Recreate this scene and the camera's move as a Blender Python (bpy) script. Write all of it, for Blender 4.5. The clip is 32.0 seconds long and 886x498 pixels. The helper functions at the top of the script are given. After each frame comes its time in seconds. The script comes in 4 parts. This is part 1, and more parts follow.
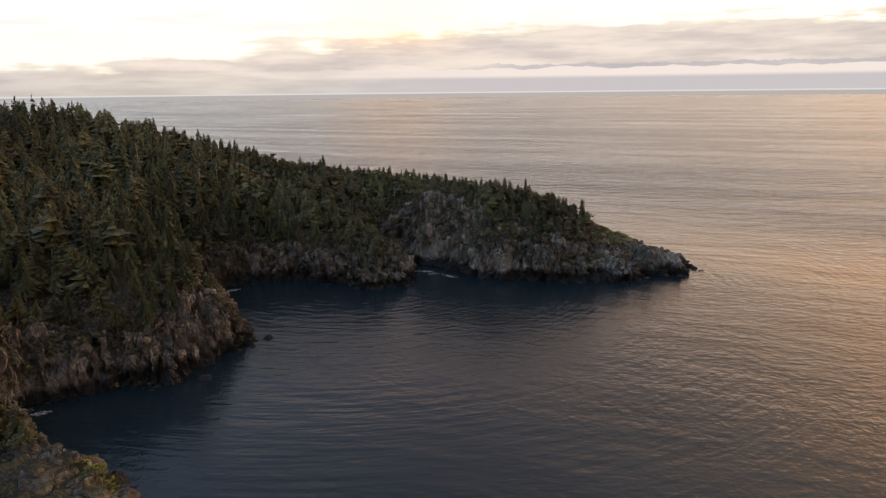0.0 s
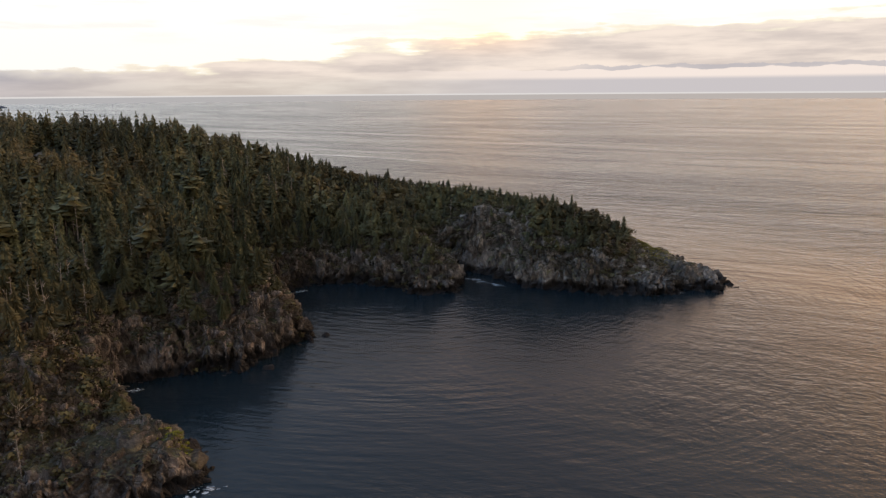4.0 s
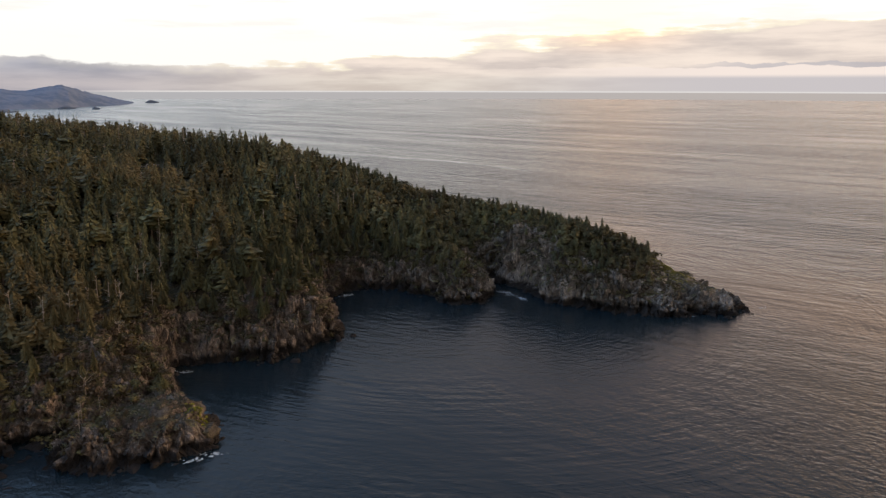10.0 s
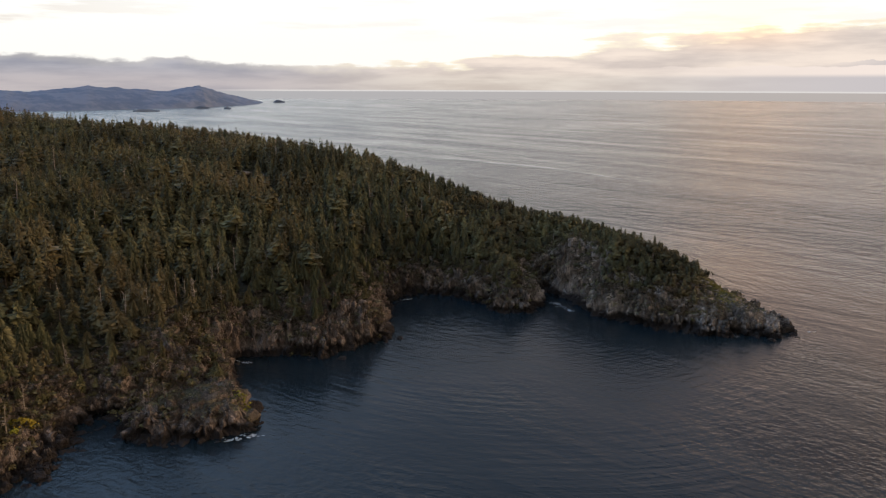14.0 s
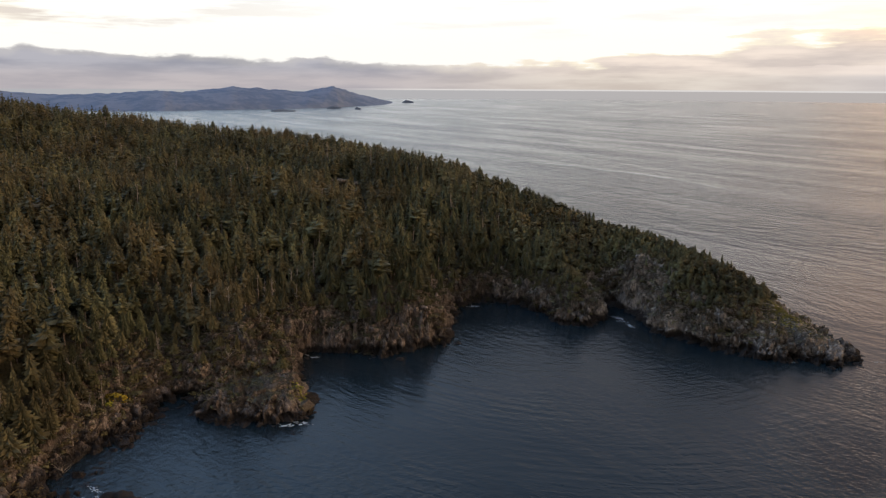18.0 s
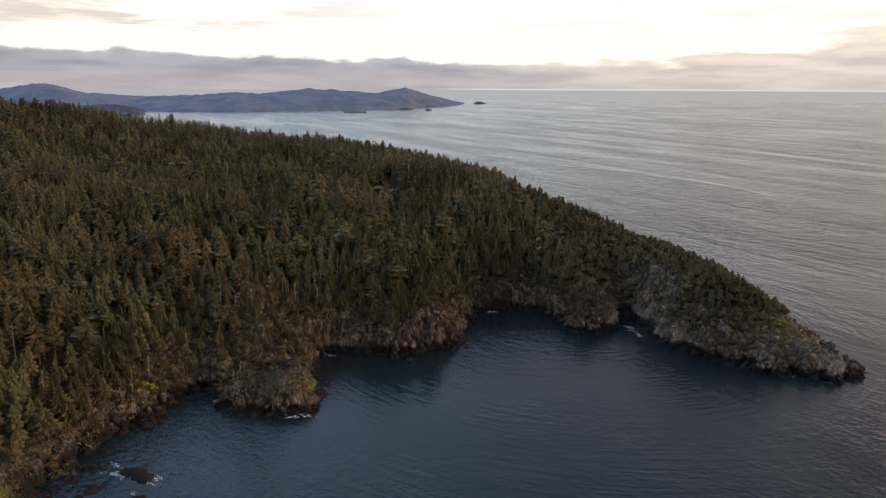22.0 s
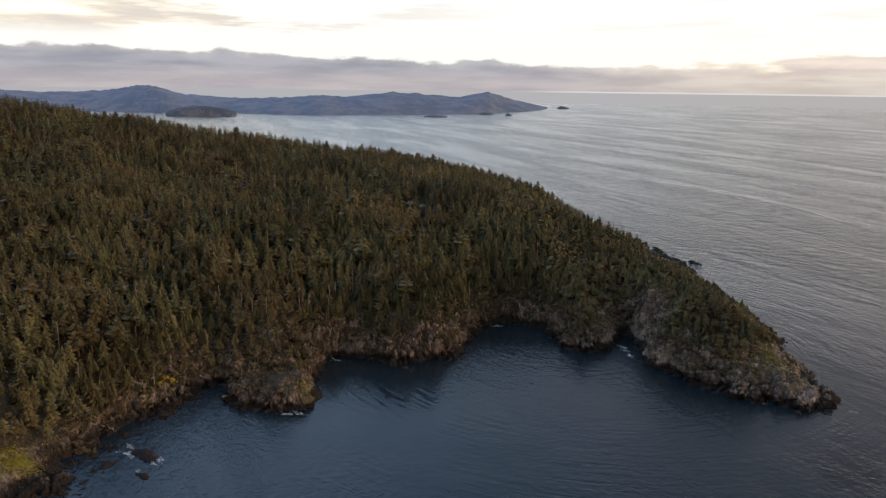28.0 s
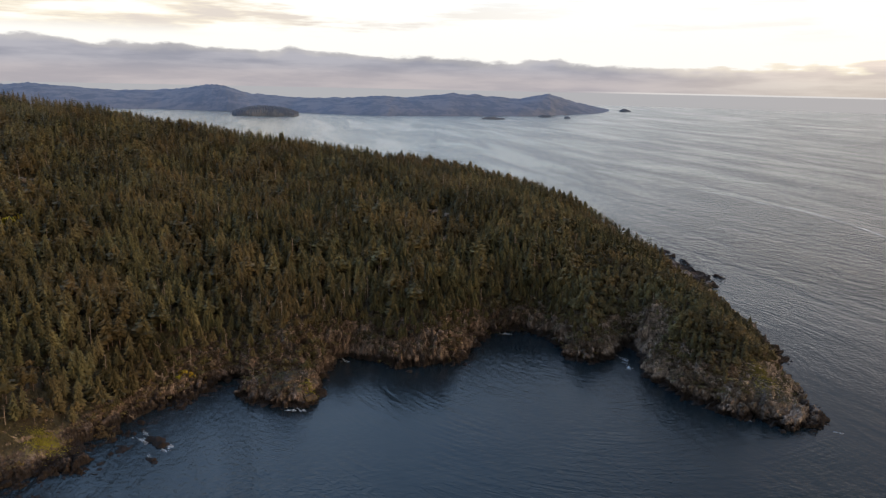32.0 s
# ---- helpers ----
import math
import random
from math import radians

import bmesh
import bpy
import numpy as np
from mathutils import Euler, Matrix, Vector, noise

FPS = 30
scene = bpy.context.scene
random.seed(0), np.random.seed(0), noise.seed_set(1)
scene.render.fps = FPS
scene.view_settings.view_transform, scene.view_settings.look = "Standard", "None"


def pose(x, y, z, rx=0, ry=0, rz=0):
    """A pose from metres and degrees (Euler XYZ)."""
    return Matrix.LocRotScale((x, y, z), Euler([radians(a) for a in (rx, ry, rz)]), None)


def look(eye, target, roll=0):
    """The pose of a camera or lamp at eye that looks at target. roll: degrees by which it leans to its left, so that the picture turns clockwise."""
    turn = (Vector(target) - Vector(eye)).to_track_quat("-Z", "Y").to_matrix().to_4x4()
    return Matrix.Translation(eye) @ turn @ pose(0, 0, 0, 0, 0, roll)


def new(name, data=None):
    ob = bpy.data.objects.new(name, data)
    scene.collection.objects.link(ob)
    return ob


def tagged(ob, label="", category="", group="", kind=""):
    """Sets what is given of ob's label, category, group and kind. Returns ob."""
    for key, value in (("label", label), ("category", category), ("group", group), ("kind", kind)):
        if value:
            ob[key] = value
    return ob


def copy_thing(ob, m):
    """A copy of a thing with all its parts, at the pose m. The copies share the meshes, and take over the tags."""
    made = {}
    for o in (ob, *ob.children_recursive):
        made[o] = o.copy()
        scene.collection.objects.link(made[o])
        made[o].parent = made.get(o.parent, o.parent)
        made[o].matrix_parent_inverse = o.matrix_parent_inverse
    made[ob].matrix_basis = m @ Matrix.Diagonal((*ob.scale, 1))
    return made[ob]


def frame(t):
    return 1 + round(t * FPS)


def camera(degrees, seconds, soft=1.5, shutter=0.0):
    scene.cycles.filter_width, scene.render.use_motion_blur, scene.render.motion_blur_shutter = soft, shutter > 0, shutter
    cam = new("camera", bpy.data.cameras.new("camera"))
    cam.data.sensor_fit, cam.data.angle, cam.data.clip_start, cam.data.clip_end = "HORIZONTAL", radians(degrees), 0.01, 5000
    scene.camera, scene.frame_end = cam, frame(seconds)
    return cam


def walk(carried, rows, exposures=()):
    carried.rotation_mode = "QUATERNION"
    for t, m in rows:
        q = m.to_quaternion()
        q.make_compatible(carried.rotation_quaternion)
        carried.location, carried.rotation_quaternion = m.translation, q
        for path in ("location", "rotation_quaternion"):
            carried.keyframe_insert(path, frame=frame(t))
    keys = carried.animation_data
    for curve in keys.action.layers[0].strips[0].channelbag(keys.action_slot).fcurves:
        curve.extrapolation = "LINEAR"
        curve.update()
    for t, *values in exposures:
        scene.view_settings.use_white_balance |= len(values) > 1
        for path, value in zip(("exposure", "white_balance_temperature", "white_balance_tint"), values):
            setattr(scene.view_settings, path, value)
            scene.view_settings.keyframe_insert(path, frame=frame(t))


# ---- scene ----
# ---------------------------------------------------------------- camera
cam = camera(62.2, 32.0, soft=1.25)
PATH = [
    (0, (10.19, 26.402, 51.704), (9.415, 28.196, 51.28), -0.6),
    (0.5, (11.465, 24.132, 52.514), (10.659, 25.913, 52.091), -0.6),
    (1, (13.387, 22.232, 53.41), (12.536, 23.992, 52.987), -0.6),
    (1.5, (14.807, 20.741, 54.149), (13.945, 22.495, 53.725), -0.6),
    (2, (16.971, 19.04, 54.955), (16.093, 20.786, 54.533), -0.6),
    (2.5, (19.342, 17.728, 55.851), (18.441, 19.463, 55.429), -0.6),
    (3, (21.808, 16.693, 56.635), (20.882, 18.415, 56.213), -0.6),
    (3.5, (24.217, 15.601, 57.435), (23.267, 17.31, 57.015), -0.5),
    (5.5, (35.081, 12.406, 61.403), (34.041, 14.06, 60.978), -0.2),
    (6, (37.965, 12.096, 62.205), (36.903, 13.736, 61.78), -0.1),
    (6.5, (40.821, 11.817, 63.012), (39.737, 13.443, 62.587), -0.1),
    (7, (43.821, 11.443, 63.854), (42.715, 13.054, 63.428), -0.1),
    (7.5, (46.863, 11.493, 64.634), (45.734, 13.089, 64.208), -0.0),
    (8, (50.186, 11.315, 65.613), (49.034, 12.893, 65.187), 0.0),
    (8.5, (53.276, 11.384, 66.479), (52.101, 12.946, 66.052), 0.0),
    (9, (56.312, 11.531, 67.362), (55.115, 13.075, 66.936), 0.1),
    (9.5, (59.451, 11.549, 68.248), (58.232, 13.077, 67.821), 0.1),
    (10, (62.587, 11.537, 69.102), (61.346, 13.046, 68.675), 0.1),
    (10.5, (65.967, 12.082, 69.97), (64.704, 13.572, 69.542), 0.1),
    (11, (69.074, 12.413, 70.954), (67.78, 13.877, 70.527), 0.1),
    (11.5, (72.075, 12.909, 71.891), (70.75, 14.344, 71.463), 0.1),
    (12, (75.281, 13.147, 72.709), (73.925, 14.554, 72.28), 0.2),
    (12.5, (78.16, 14.174, 73.681), (76.775, 15.552, 73.252), 0.1),
    (13, (81.321, 14.615, 74.426), (79.908, 15.964, 73.997), 0.2),
    (13.5, (84.323, 15.383, 75.38), (82.884, 16.704, 74.951), 0.2),
    (14, (87.277, 15.887, 76.007), (85.813, 17.18, 75.578), 0.2),
    (14.5, (89.911, 16.588, 76.677), (88.423, 17.853, 76.248), 0.3),
    (16.5, (101.496, 20.785, 80.274), (99.904, 21.915, 79.842), 0.4),
    (17, (104.334, 21.787, 81.243), (102.717, 22.883, 80.812), 0.5),
    (17.5, (107.108, 23.143, 82.557), (105.467, 24.201, 82.126), 0.3),
    (18, (110.228, 24.275, 83.152), (108.564, 25.296, 82.72), 0.3),
    (18.5, (113.348, 25.663, 83.612), (111.661, 26.646, 83.181), 0.1),
    (19, (116.194, 27.031, 84.28), (114.484, 27.975, 83.849), 0.1),
    (19.5, (118.888, 28.201, 84.928), (117.16, 29.111, 84.497), 0.0),
    (20, (121.459, 29.792, 85.751), (119.725, 30.689, 85.319), 0.1),
    (20.5, (124.043, 31.252, 86.626), (122.31, 32.152, 86.194), 0.1),
    (21, (126.721, 32.731, 87.457), (124.985, 33.625, 87.025), 0.1),
    (21.5, (129.141, 34.264, 88.398), (127.394, 35.135, 87.965), 0.2),
    (22, (131.891, 35.813, 89.194), (130.132, 36.661, 88.761), 0.2),
    (22.5, (134.689, 37.461, 90.203), (132.92, 38.289, 89.77), 0.2),
    (23, (137.057, 38.752, 91.165), (135.281, 39.563, 90.731), 0.4),
    (23.5, (139.858, 40.537, 91.936), (138.073, 41.33, 91.504), 0.3),
    (24, (142.382, 41.944, 92.948), (140.591, 42.721, 92.516), 0.4),
    (24.5, (144.782, 43.574, 93.915), (142.983, 44.333, 93.482), 0.5),
    (25, (147.354, 45.226, 94.891), (145.548, 45.968, 94.459), 0.5),
    (25.5, (150.16, 46.933, 95.967), (148.347, 47.66, 95.534), 0.6),
    (27.5, (159.878, 54.168, 99.722), (158.039, 54.825, 99.291), 0.7),
    (28, (162.143, 55.983, 100.372), (160.296, 56.621, 99.942), 0.7),
    (28.5, (164.739, 57.951, 101.332), (162.887, 58.572, 100.902), 0.8),
    (29, (167.36, 59.913, 102.168), (165.502, 60.514, 101.738), 0.7),
    (29.5, (169.512, 61.998, 103.084), (167.647, 62.579, 102.654), 0.8),
    (30, (171.707, 63.933, 104.129), (169.837, 64.496, 103.698), 0.9),
    (30.5, (174.203, 65.973, 105.119), (172.327, 66.515, 104.687), 0.9),
    (31, (176.417, 68.048, 105.912), (174.535, 68.569, 105.481), 0.9),
    (31.5, (178.41, 70.183, 106.794), (176.522, 70.683, 106.363), 0.9),
    (32, (180.27, 72.144, 107.896), (178.378, 72.624, 107.463), 1.2),
]
walk(cam, [(t, look(eye, target, roll)) for t, eye, target, roll in PATH], exposures=[(0, 0.0), (32, 0.0)])

# ---------------------------------------------------------------- world and sun
SUN_AZ, SUN_EL = 34.0, 9.0      # degrees; azimuth from +y towards +x


def sock(n, kind, name):
    return next(s for s in (n.inputs if kind == "in" else n.outputs) if s.name == name and s.enabled)


class Nodes:
    """A small builder for node trees."""

    def __init__(self, tree):
        self.t = tree
        self.t.nodes.clear()

    def add(self, kind, **kw):
        n = self.t.nodes.new(kind)
        for k, v in kw.items():
            setattr(n, k, v)
        return n

    def put(self, inp, v):
        if isinstance(v, bpy.types.NodeSocket):
            self.t.links.new(v, inp)
        elif isinstance(v, (tuple, list)) and len(v) == 3 and inp.type == "RGBA":
            inp.default_value = (*v, 1)
        else:
            inp.default_value = v

    def math(self, op, a, b=0.0, c=0.0, clamp=False):
        n = self.add("ShaderNodeMath", operation=op, use_clamp=clamp)
        for i, v in enumerate((a, b, c)):
            self.put(n.inputs[i], v)
        return n.outputs[0]

    def mix(self, f, a, b, blend="MIX"):
        n = self.add("ShaderNodeMix", data_type="RGBA", blend_type=blend)
        for k, v in (("Factor", f), ("A", a), ("B", b)):
            self.put(sock(n, "in", k), v)
        return sock(n, "out", "Result")

    def step(self, v, lo, hi, a=0.0, b=1.0):
        n = self.add("ShaderNodeMapRange", interpolation_type="SMOOTHSTEP")
        for i, x in enumerate((v, lo, hi, a, b)):
            self.put(n.inputs[i], x)
        return n.outputs[0]

    def noise(self, vec, scale, detail=4.0, rough=0.55, out="Factor", distort=0.0):
        n = self.add("ShaderNodeTexNoise")
        self.put(n.inputs["Vector"], vec)
        n.inputs["Scale"].default_value, n.inputs["Detail"].default_value = scale, detail
        n.inputs["Roughness"].default_value, n.inputs["Distortion"].default_value = rough, distort
        return n.outputs[0 if out == "Factor" else 1]

    def ramp(self, f, stops):
        n = self.add("ShaderNodeValToRGB")
        e = n.color_ramp.elements
        while len(e) < len(stops):
            e.new(0.5)
        for el, (p, col) in zip(e, stops):
            el.position = p
            el.color = (*col, 1) if isinstance(col, tuple) else (col, col, col, 1)
        self.put(n.inputs[0], f)
        return n.outputs[0]

    def xyz(self, x, y, z):
        n = self.add("ShaderNodeCombineXYZ")
        for i, v in enumerate((x, y, z)):
            self.put(n.inputs[i], v)
        return n.outputs[0]


def build_world():
    w = bpy.data.worlds.new("evening_sky")
    scene.world = w
    w.use_nodes = True
    n = Nodes(w.node_tree)
    d = n.add("ShaderNodeTexCoord").outputs["Generated"]
    s = n.add("ShaderNodeSeparateXYZ")
    n.put(s.inputs[0], d)
    x, y, z = s.outputs
    el = n.math("MULTIPLY", n.math("ARCSINE", z), 57.296)
    az = n.math("MULTIPLY", n.math("ARCTAN2", x, y), 57.296)
    flat = n.xyz(n.math("MULTIPLY", az, 0.12), n.math("MULTIPLY", el, 0.9), 0.0)
    puff = n.xyz(n.math("MULTIPLY", az, 0.35), n.math("MULTIPLY", el, 0.8), 3.7)
    n1 = n.noise(flat, 1.0, 5, 0.55)
    n2 = n.noise(puff, 1.0, 4, 0.5)
    # clear part of the sky, low sun behind thin cloud
    sky = n.add("ShaderNodeTexSky", sky_type="NISHITA", sun_disc=False)
    sky.sun_elevation, sky.sun_rotation = radians(SUN_EL), radians(SUN_AZ)
    sky.air_density, sky.dust_density = 1.0, 1.5
    base = n.mix(1.0, sky.outputs[0], (0.10, 0.10, 0.10), "MULTIPLY")
    # high thin overcast, brightest low over the sea and clearer to the west
    veil = n.ramp(n.step(el, 0.0, 60.0), [(0.0, (1.12, 1.10, 1.05)), (0.045, (1.22, 1.20, 1.16)), (0.10, (0.98, 0.94, 0.90)), (0.17, (0.72, 0.70, 0.70)), (0.30, (0.54, 0.58, 0.65)), (0.5, (0.46, 0.57, 0.74)), (1.0, (0.34, 0.44, 0.60))])
    west = n.step(az, -46.0, -86.0, 0.80, 1.5)
    west = n.math("MULTIPLY", west, n.step(az, -76.0, -104.0, 1.0, 1.45))
    veil = n.mix(n.step(el, 7.0, 14.0), veil, n.mix(1.0, veil, n.xyz(west, west, west), "MULTIPLY"))
    # warmer towards the sun, which stands veiled to the north-east
    tint = n.ramp(n.math("DIVIDE", n.math("ADD", az, 75.0), 150.0, clamp=True), [(0.0, (0.82, 1.03, 1.26)), (0.2, (0.98, 0.95, 0.98)), (0.36, (1.26, 0.98, 0.85)), (0.5, (1.75, 1.32, 1.0)), (0.62, (2.6, 1.75, 1.1)), (0.85, (1.7, 1.1, 0.7)), (1.0, (1.1, 0.92, 0.75))])
    veil = n.mix(n.step(el, 5.0, 9.0), veil, n.mix(1.0, veil, tint, "MULTIPLY"))
    sky_all = n.mix(0.9, base, veil)
    thin = n.noise(n.xyz(n.math("MULTIPLY", az, 0.09), n.math("MULTIPLY", el, 0.75), 8.1), 1.0, 5, 0.6)
    streak = n.math("MULTIPLY", n.step(n.math("ADD", thin, n.step(az, -78.0, -96.0, 0.0, 0.11)), 0.52, 0.64), n.step(el, 3.0, 4.2))
    streak = n.math("MULTIPLY", streak, n.math("MULTIPLY", n.step(el, 26.0, 12.0), n.step(az, -66.0, -90.0, 0.25, 1.0)))
    sky_all = n.mix(streak, sky_all, n.mix(n.step(thin, 0.47, 0.60), (1.02, 0.92, 0.74), (0.80, 0.72, 0.65)))
    # cloud bank along the horizon: its top follows the azimuth
    azf = n.math("DIVIDE", n.math("ADD", az, 115.0), 150.0, clamp=True)
    top = n.math("MULTIPLY", n.ramp(azf, [(0.0, 0.62), (0.25, 0.45), (0.38, 0.30), (0.43, 0.42), (0.52, 0.62), (0.6, 0.9), (0.8, 1.0), (1.0, 1.0)]), 4.9)
    edge = n.math("ADD", top, n.math("MULTIPLY", n.math("SUBTRACT", n2, 0.5), 1.5))
    edge = n.math("ADD", edge, n.math("MULTIPLY", n.math("SUBTRACT", n1, 0.5), n.step(az, -66.0, -45.0, 0.8, 5.0)))
    gap = n.math("SUBTRACT", edge, el)
    mask = n.step(gap, -0.05, 0.22)
    mauve = n.mix(n.step(n1, 0.35, 0.65), (0.335, 0.338, 0.395), (0.475, 0.468, 0.515))
    warm = n.mix(n.step(n1, 0.33, 0.66), (0.66, 0.575, 0.53), (0.94, 0.81, 0.71))
    right = n.step(az, -66.0, -46.0)
    cloud = n.mix(right, mauve, warm)
    cloud = n.mix(n.math("MULTIPLY", n.step(gap, 0.7, 0.1), n.math("ADD", 0.15, n.math("MULTIPLY", right, 0.6))), cloud, (1.1, 1.0, 0.78))
    # pale haze low down, a bank of cumulus tops and a blue-grey layer under it to the north
    low = n.mix(right, n.mix(n.step(n1, 0.35, 0.65), (0.44, 0.41, 0.44), (0.55, 0.50, 0.51)), n.mix(n.step(n1, 0.35, 0.65), (0.62, 0.54, 0.48), (0.78, 0.70, 0.62)))
    cloud = n.mix(n.step(el, 1.7, 0.3), cloud, low)
    north = n.step(az, -42.0, -18.0)
    tops = n.math("ADD", 1.05, n.math("MULTIPLY", n2, 0.9))
    bank = n.math("MULTIPLY", north, n.step(n.math("SUBTRACT", tops, el), -0.02, 0.06))
    cloud = n.mix(bank, cloud, n.mix(n.step(el, 0.7, 1.05), (0.60, 0.56, 0.57), (0.93, 0.81, 0.74)))
    peaks = n.math("ADD", 1.35, n.math("MULTIPLY", n.noise(n.xyz(n.math("MULTIPLY", az, 0.45), 0.0, 2.0), 1.0, 4, 0.6), 0.9))
    range_ = n.math("MULTIPLY", n.step(n.math("SUBTRACT", peaks, el), -0.02, 0.05), n.math("MULTIPLY", n.step(az, -23.0, -17.0), n.math("SUBTRACT", 1.0, bank)))
    cloud = n.mix(n.math("MULTIPLY", range_, 0.6), cloud, (0.46, 0.45, 0.50))
    out = n.mix(mask, sky_all, cloud)
    # far sea below the horizon line, beyond the modelled sheet
    sea = n.mix(n.step(az, -80.0, -5.0), (0.45, 0.45, 0.47), (0.50, 0.45, 0.425))
    out = n.mix(n.step(el, -0.30, -0.26), sea, n.mix(n.math("MAXIMUM", n.step(el, -0.20, -0.15), n.step(az, -58.0, -68.0)), (0.74, 0.71, 0.69), out))
    # a bright opening in the cloud
    hole = n.math("MULTIPLY", n.step(n.math("ABSOLUTE", n.math("ADD", az, 27.0)), 8.0, 0.0), n.math("MULTIPLY", n.step(el, 2.0, 4.5), n.step(el, 20.0, 9.0)))
    out = n.mix(hole, out, n.mix(1.0, out, (1.3, 1.1, 0.92), "MULTIPLY"))
    # glow of the veiled sun
    dot = n.add("ShaderNodeVectorMath", operation="DOT_PRODUCT")
    n.put(dot.inputs[0], d)
    dot.inputs[1].default_value = (math.sin(radians(SUN_AZ)) * 0.98, math.cos(radians(SUN_AZ)) * 0.98, 0.2)
    glow = n.math("POWER", n.math("MAXIMUM", dot.outputs["Value"], 0.0), 5.0)
    glow = n.math("MULTIPLY", glow, n.step(el, 5.0, 16.0))
    out = n.mix(glow, out, n.mix(1.0, out, (1.85, 1.35, 0.88), "MULTIPLY"))
    bg = n.add("ShaderNodeBackground")
    n.put(bg.inputs[0], out)
    bg.inputs[1].default_value = 1.0
    n.put(n.add("ShaderNodeOutputWorld").inputs[0], bg.outputs[0])


build_world()
sun = new("sun", bpy.data.lights.new("sun", "SUN"))
sun.data.energy, sun.data.angle, sun.data.color = 1.4, radians(18), (1.0, 0.74, 0.50)
sd = Vector((math.sin(radians(SUN_AZ)) * math.cos(radians(SUN_EL)), math.cos(radians(SUN_AZ)) * math.cos(radians(SUN_EL)), math.sin(radians(SUN_EL))))
sun.matrix_world = look(sd * 300, (0, 0, 0))


# ---------------------------------------------------------------- materials
def material(name, paint, rough=0.8, spec=0.3, bump=None, disp=0.1):
    """paint(n, pos) gives a colour socket; bump(n, pos) a height socket."""
    m = bpy.data.materials.new(name)
    m.use_nodes = True
    n = Nodes(m.node_tree)
    g = n.add("ShaderNodeNewGeometry")
    pos = g.outputs["Position"]
    b = n.add("ShaderNodeBsdfPrincipled")
    n.put(b.inputs["Base Color"], paint(n, pos))
    b.inputs["Roughness"].default_value = rough
    b.inputs["Specular IOR Level"].default_value = spec
    if bump:
        k = n.add("ShaderNodeBump")
        k.inputs["Distance"].default_value = disp
        n.put(k.inputs["Height"], bump(n, pos))
        n.put(b.inputs["Normal"], k.outputs[0])
    n.put(n.add("ShaderNodeOutputMaterial").inputs[0], b.outputs[0])
    return m


def zpart(n, pos):
    s = n.add("ShaderNodeSeparateXYZ")
    n.put(s.inputs[0], pos)
    return s.outputs[2]


def rock_colour(n, pos):
    a = n.noise(pos, 0.13, 6, 0.6)
    up = n.add("ShaderNodeMapping")
    n.put(up.inputs["Vector"], pos)
    up.inputs["Scale"].default_value = (1.0, 1.0, 0.38)
    b = n.noise(up.outputs[0], 0.62, 8, 0.7)
    speck = n.noise(pos, 2.3, 4, 0.7)
    s = n.add("ShaderNodeSeparateXYZ")
    n.put(s.inputs[0], pos)
    # brown rock round the cove, paler grey rock out on the point
    grey = n.step(n.math("ADD", s.outputs[1], n.math("MULTIPLY", a, 40.0)), 200.0, 232.0)
    c = n.mix(n.step(a, 0.35, 0.65), n.mix(grey, (0.078, 0.060, 0.050), (0.105, 0.090, 0.080)), n.mix(grey, (0.145, 0.114, 0.095), (0.21, 0.182, 0.16)))
    c = n.mix(n.step(b, 0.50, 0.66), c, n.mix(grey, (0.28, 0.225, 0.185), (0.37, 0.312, 0.26)))
    c = n.mix(n.math("MULTIPLY", n.step(speck, 0.58, 0.66), 0.7), c, n.mix(grey, (0.36, 0.30, 0.245), (0.43, 0.39, 0.34)))
    c = n.mix(n.step(b, 0.45, 0.36), c, (0.028, 0.023, 0.020))
    # whole faces dark with lichen and seepage, others weathered pale
    broad = n.noise(pos, 0.055, 3, 0.6)
    seep = n.step(n.noise(up.outputs[0], 0.24, 4, 0.6, distort=0.8), 0.50, 0.62)
    dim = n.math("SUBTRACT", n.step(broad, 0.36, 0.62, 0.75, 1.4), n.math("MULTIPLY", seep, 0.32))
    c = n.mix(1.0, c, n.xyz(dim, dim, dim), "MULTIPLY")
    # tide mark: dark wet weed-covered rock above the water
    h = n.math("ADD", s.outputs[2], n.math("MULTIPLY", n.math("SUBTRACT", a, 0.5), 4.0))
    h = n.math("ADD", h, n.math("MULTIPLY", n.math("SUBTRACT", b, 0.5), 2.0))
    return n.mix(n.step(h, 3.3, 1.5), c, (0.026, 0.021, 0.019))


def rock_bump(n, pos):
    up = n.add("ShaderNodeMapping")
    n.put(up.inputs["Vector"], pos)
    up.inputs["Scale"].default_value = (1.0, 1.0, 0.5)
    up.inputs["Rotation"].default_value = (0.3, 0.2, 0.0)
    h = n.noise(up.outputs[0], 1.1, 9, 0.68)
    for scale, weight in ((0.7, 0.35), (1.9, 0.2)):
        v = n.add("ShaderNodeTexVoronoi", feature="DISTANCE_TO_EDGE")
        n.put(v.inputs["Vector"], up.outputs[0])
        v.inputs["Scale"].default_value = scale
        h = n.math("ADD", h, n.math("MULTIPLY", n.step(v.outputs[0], 0.0, 0.06), weight))
    return h


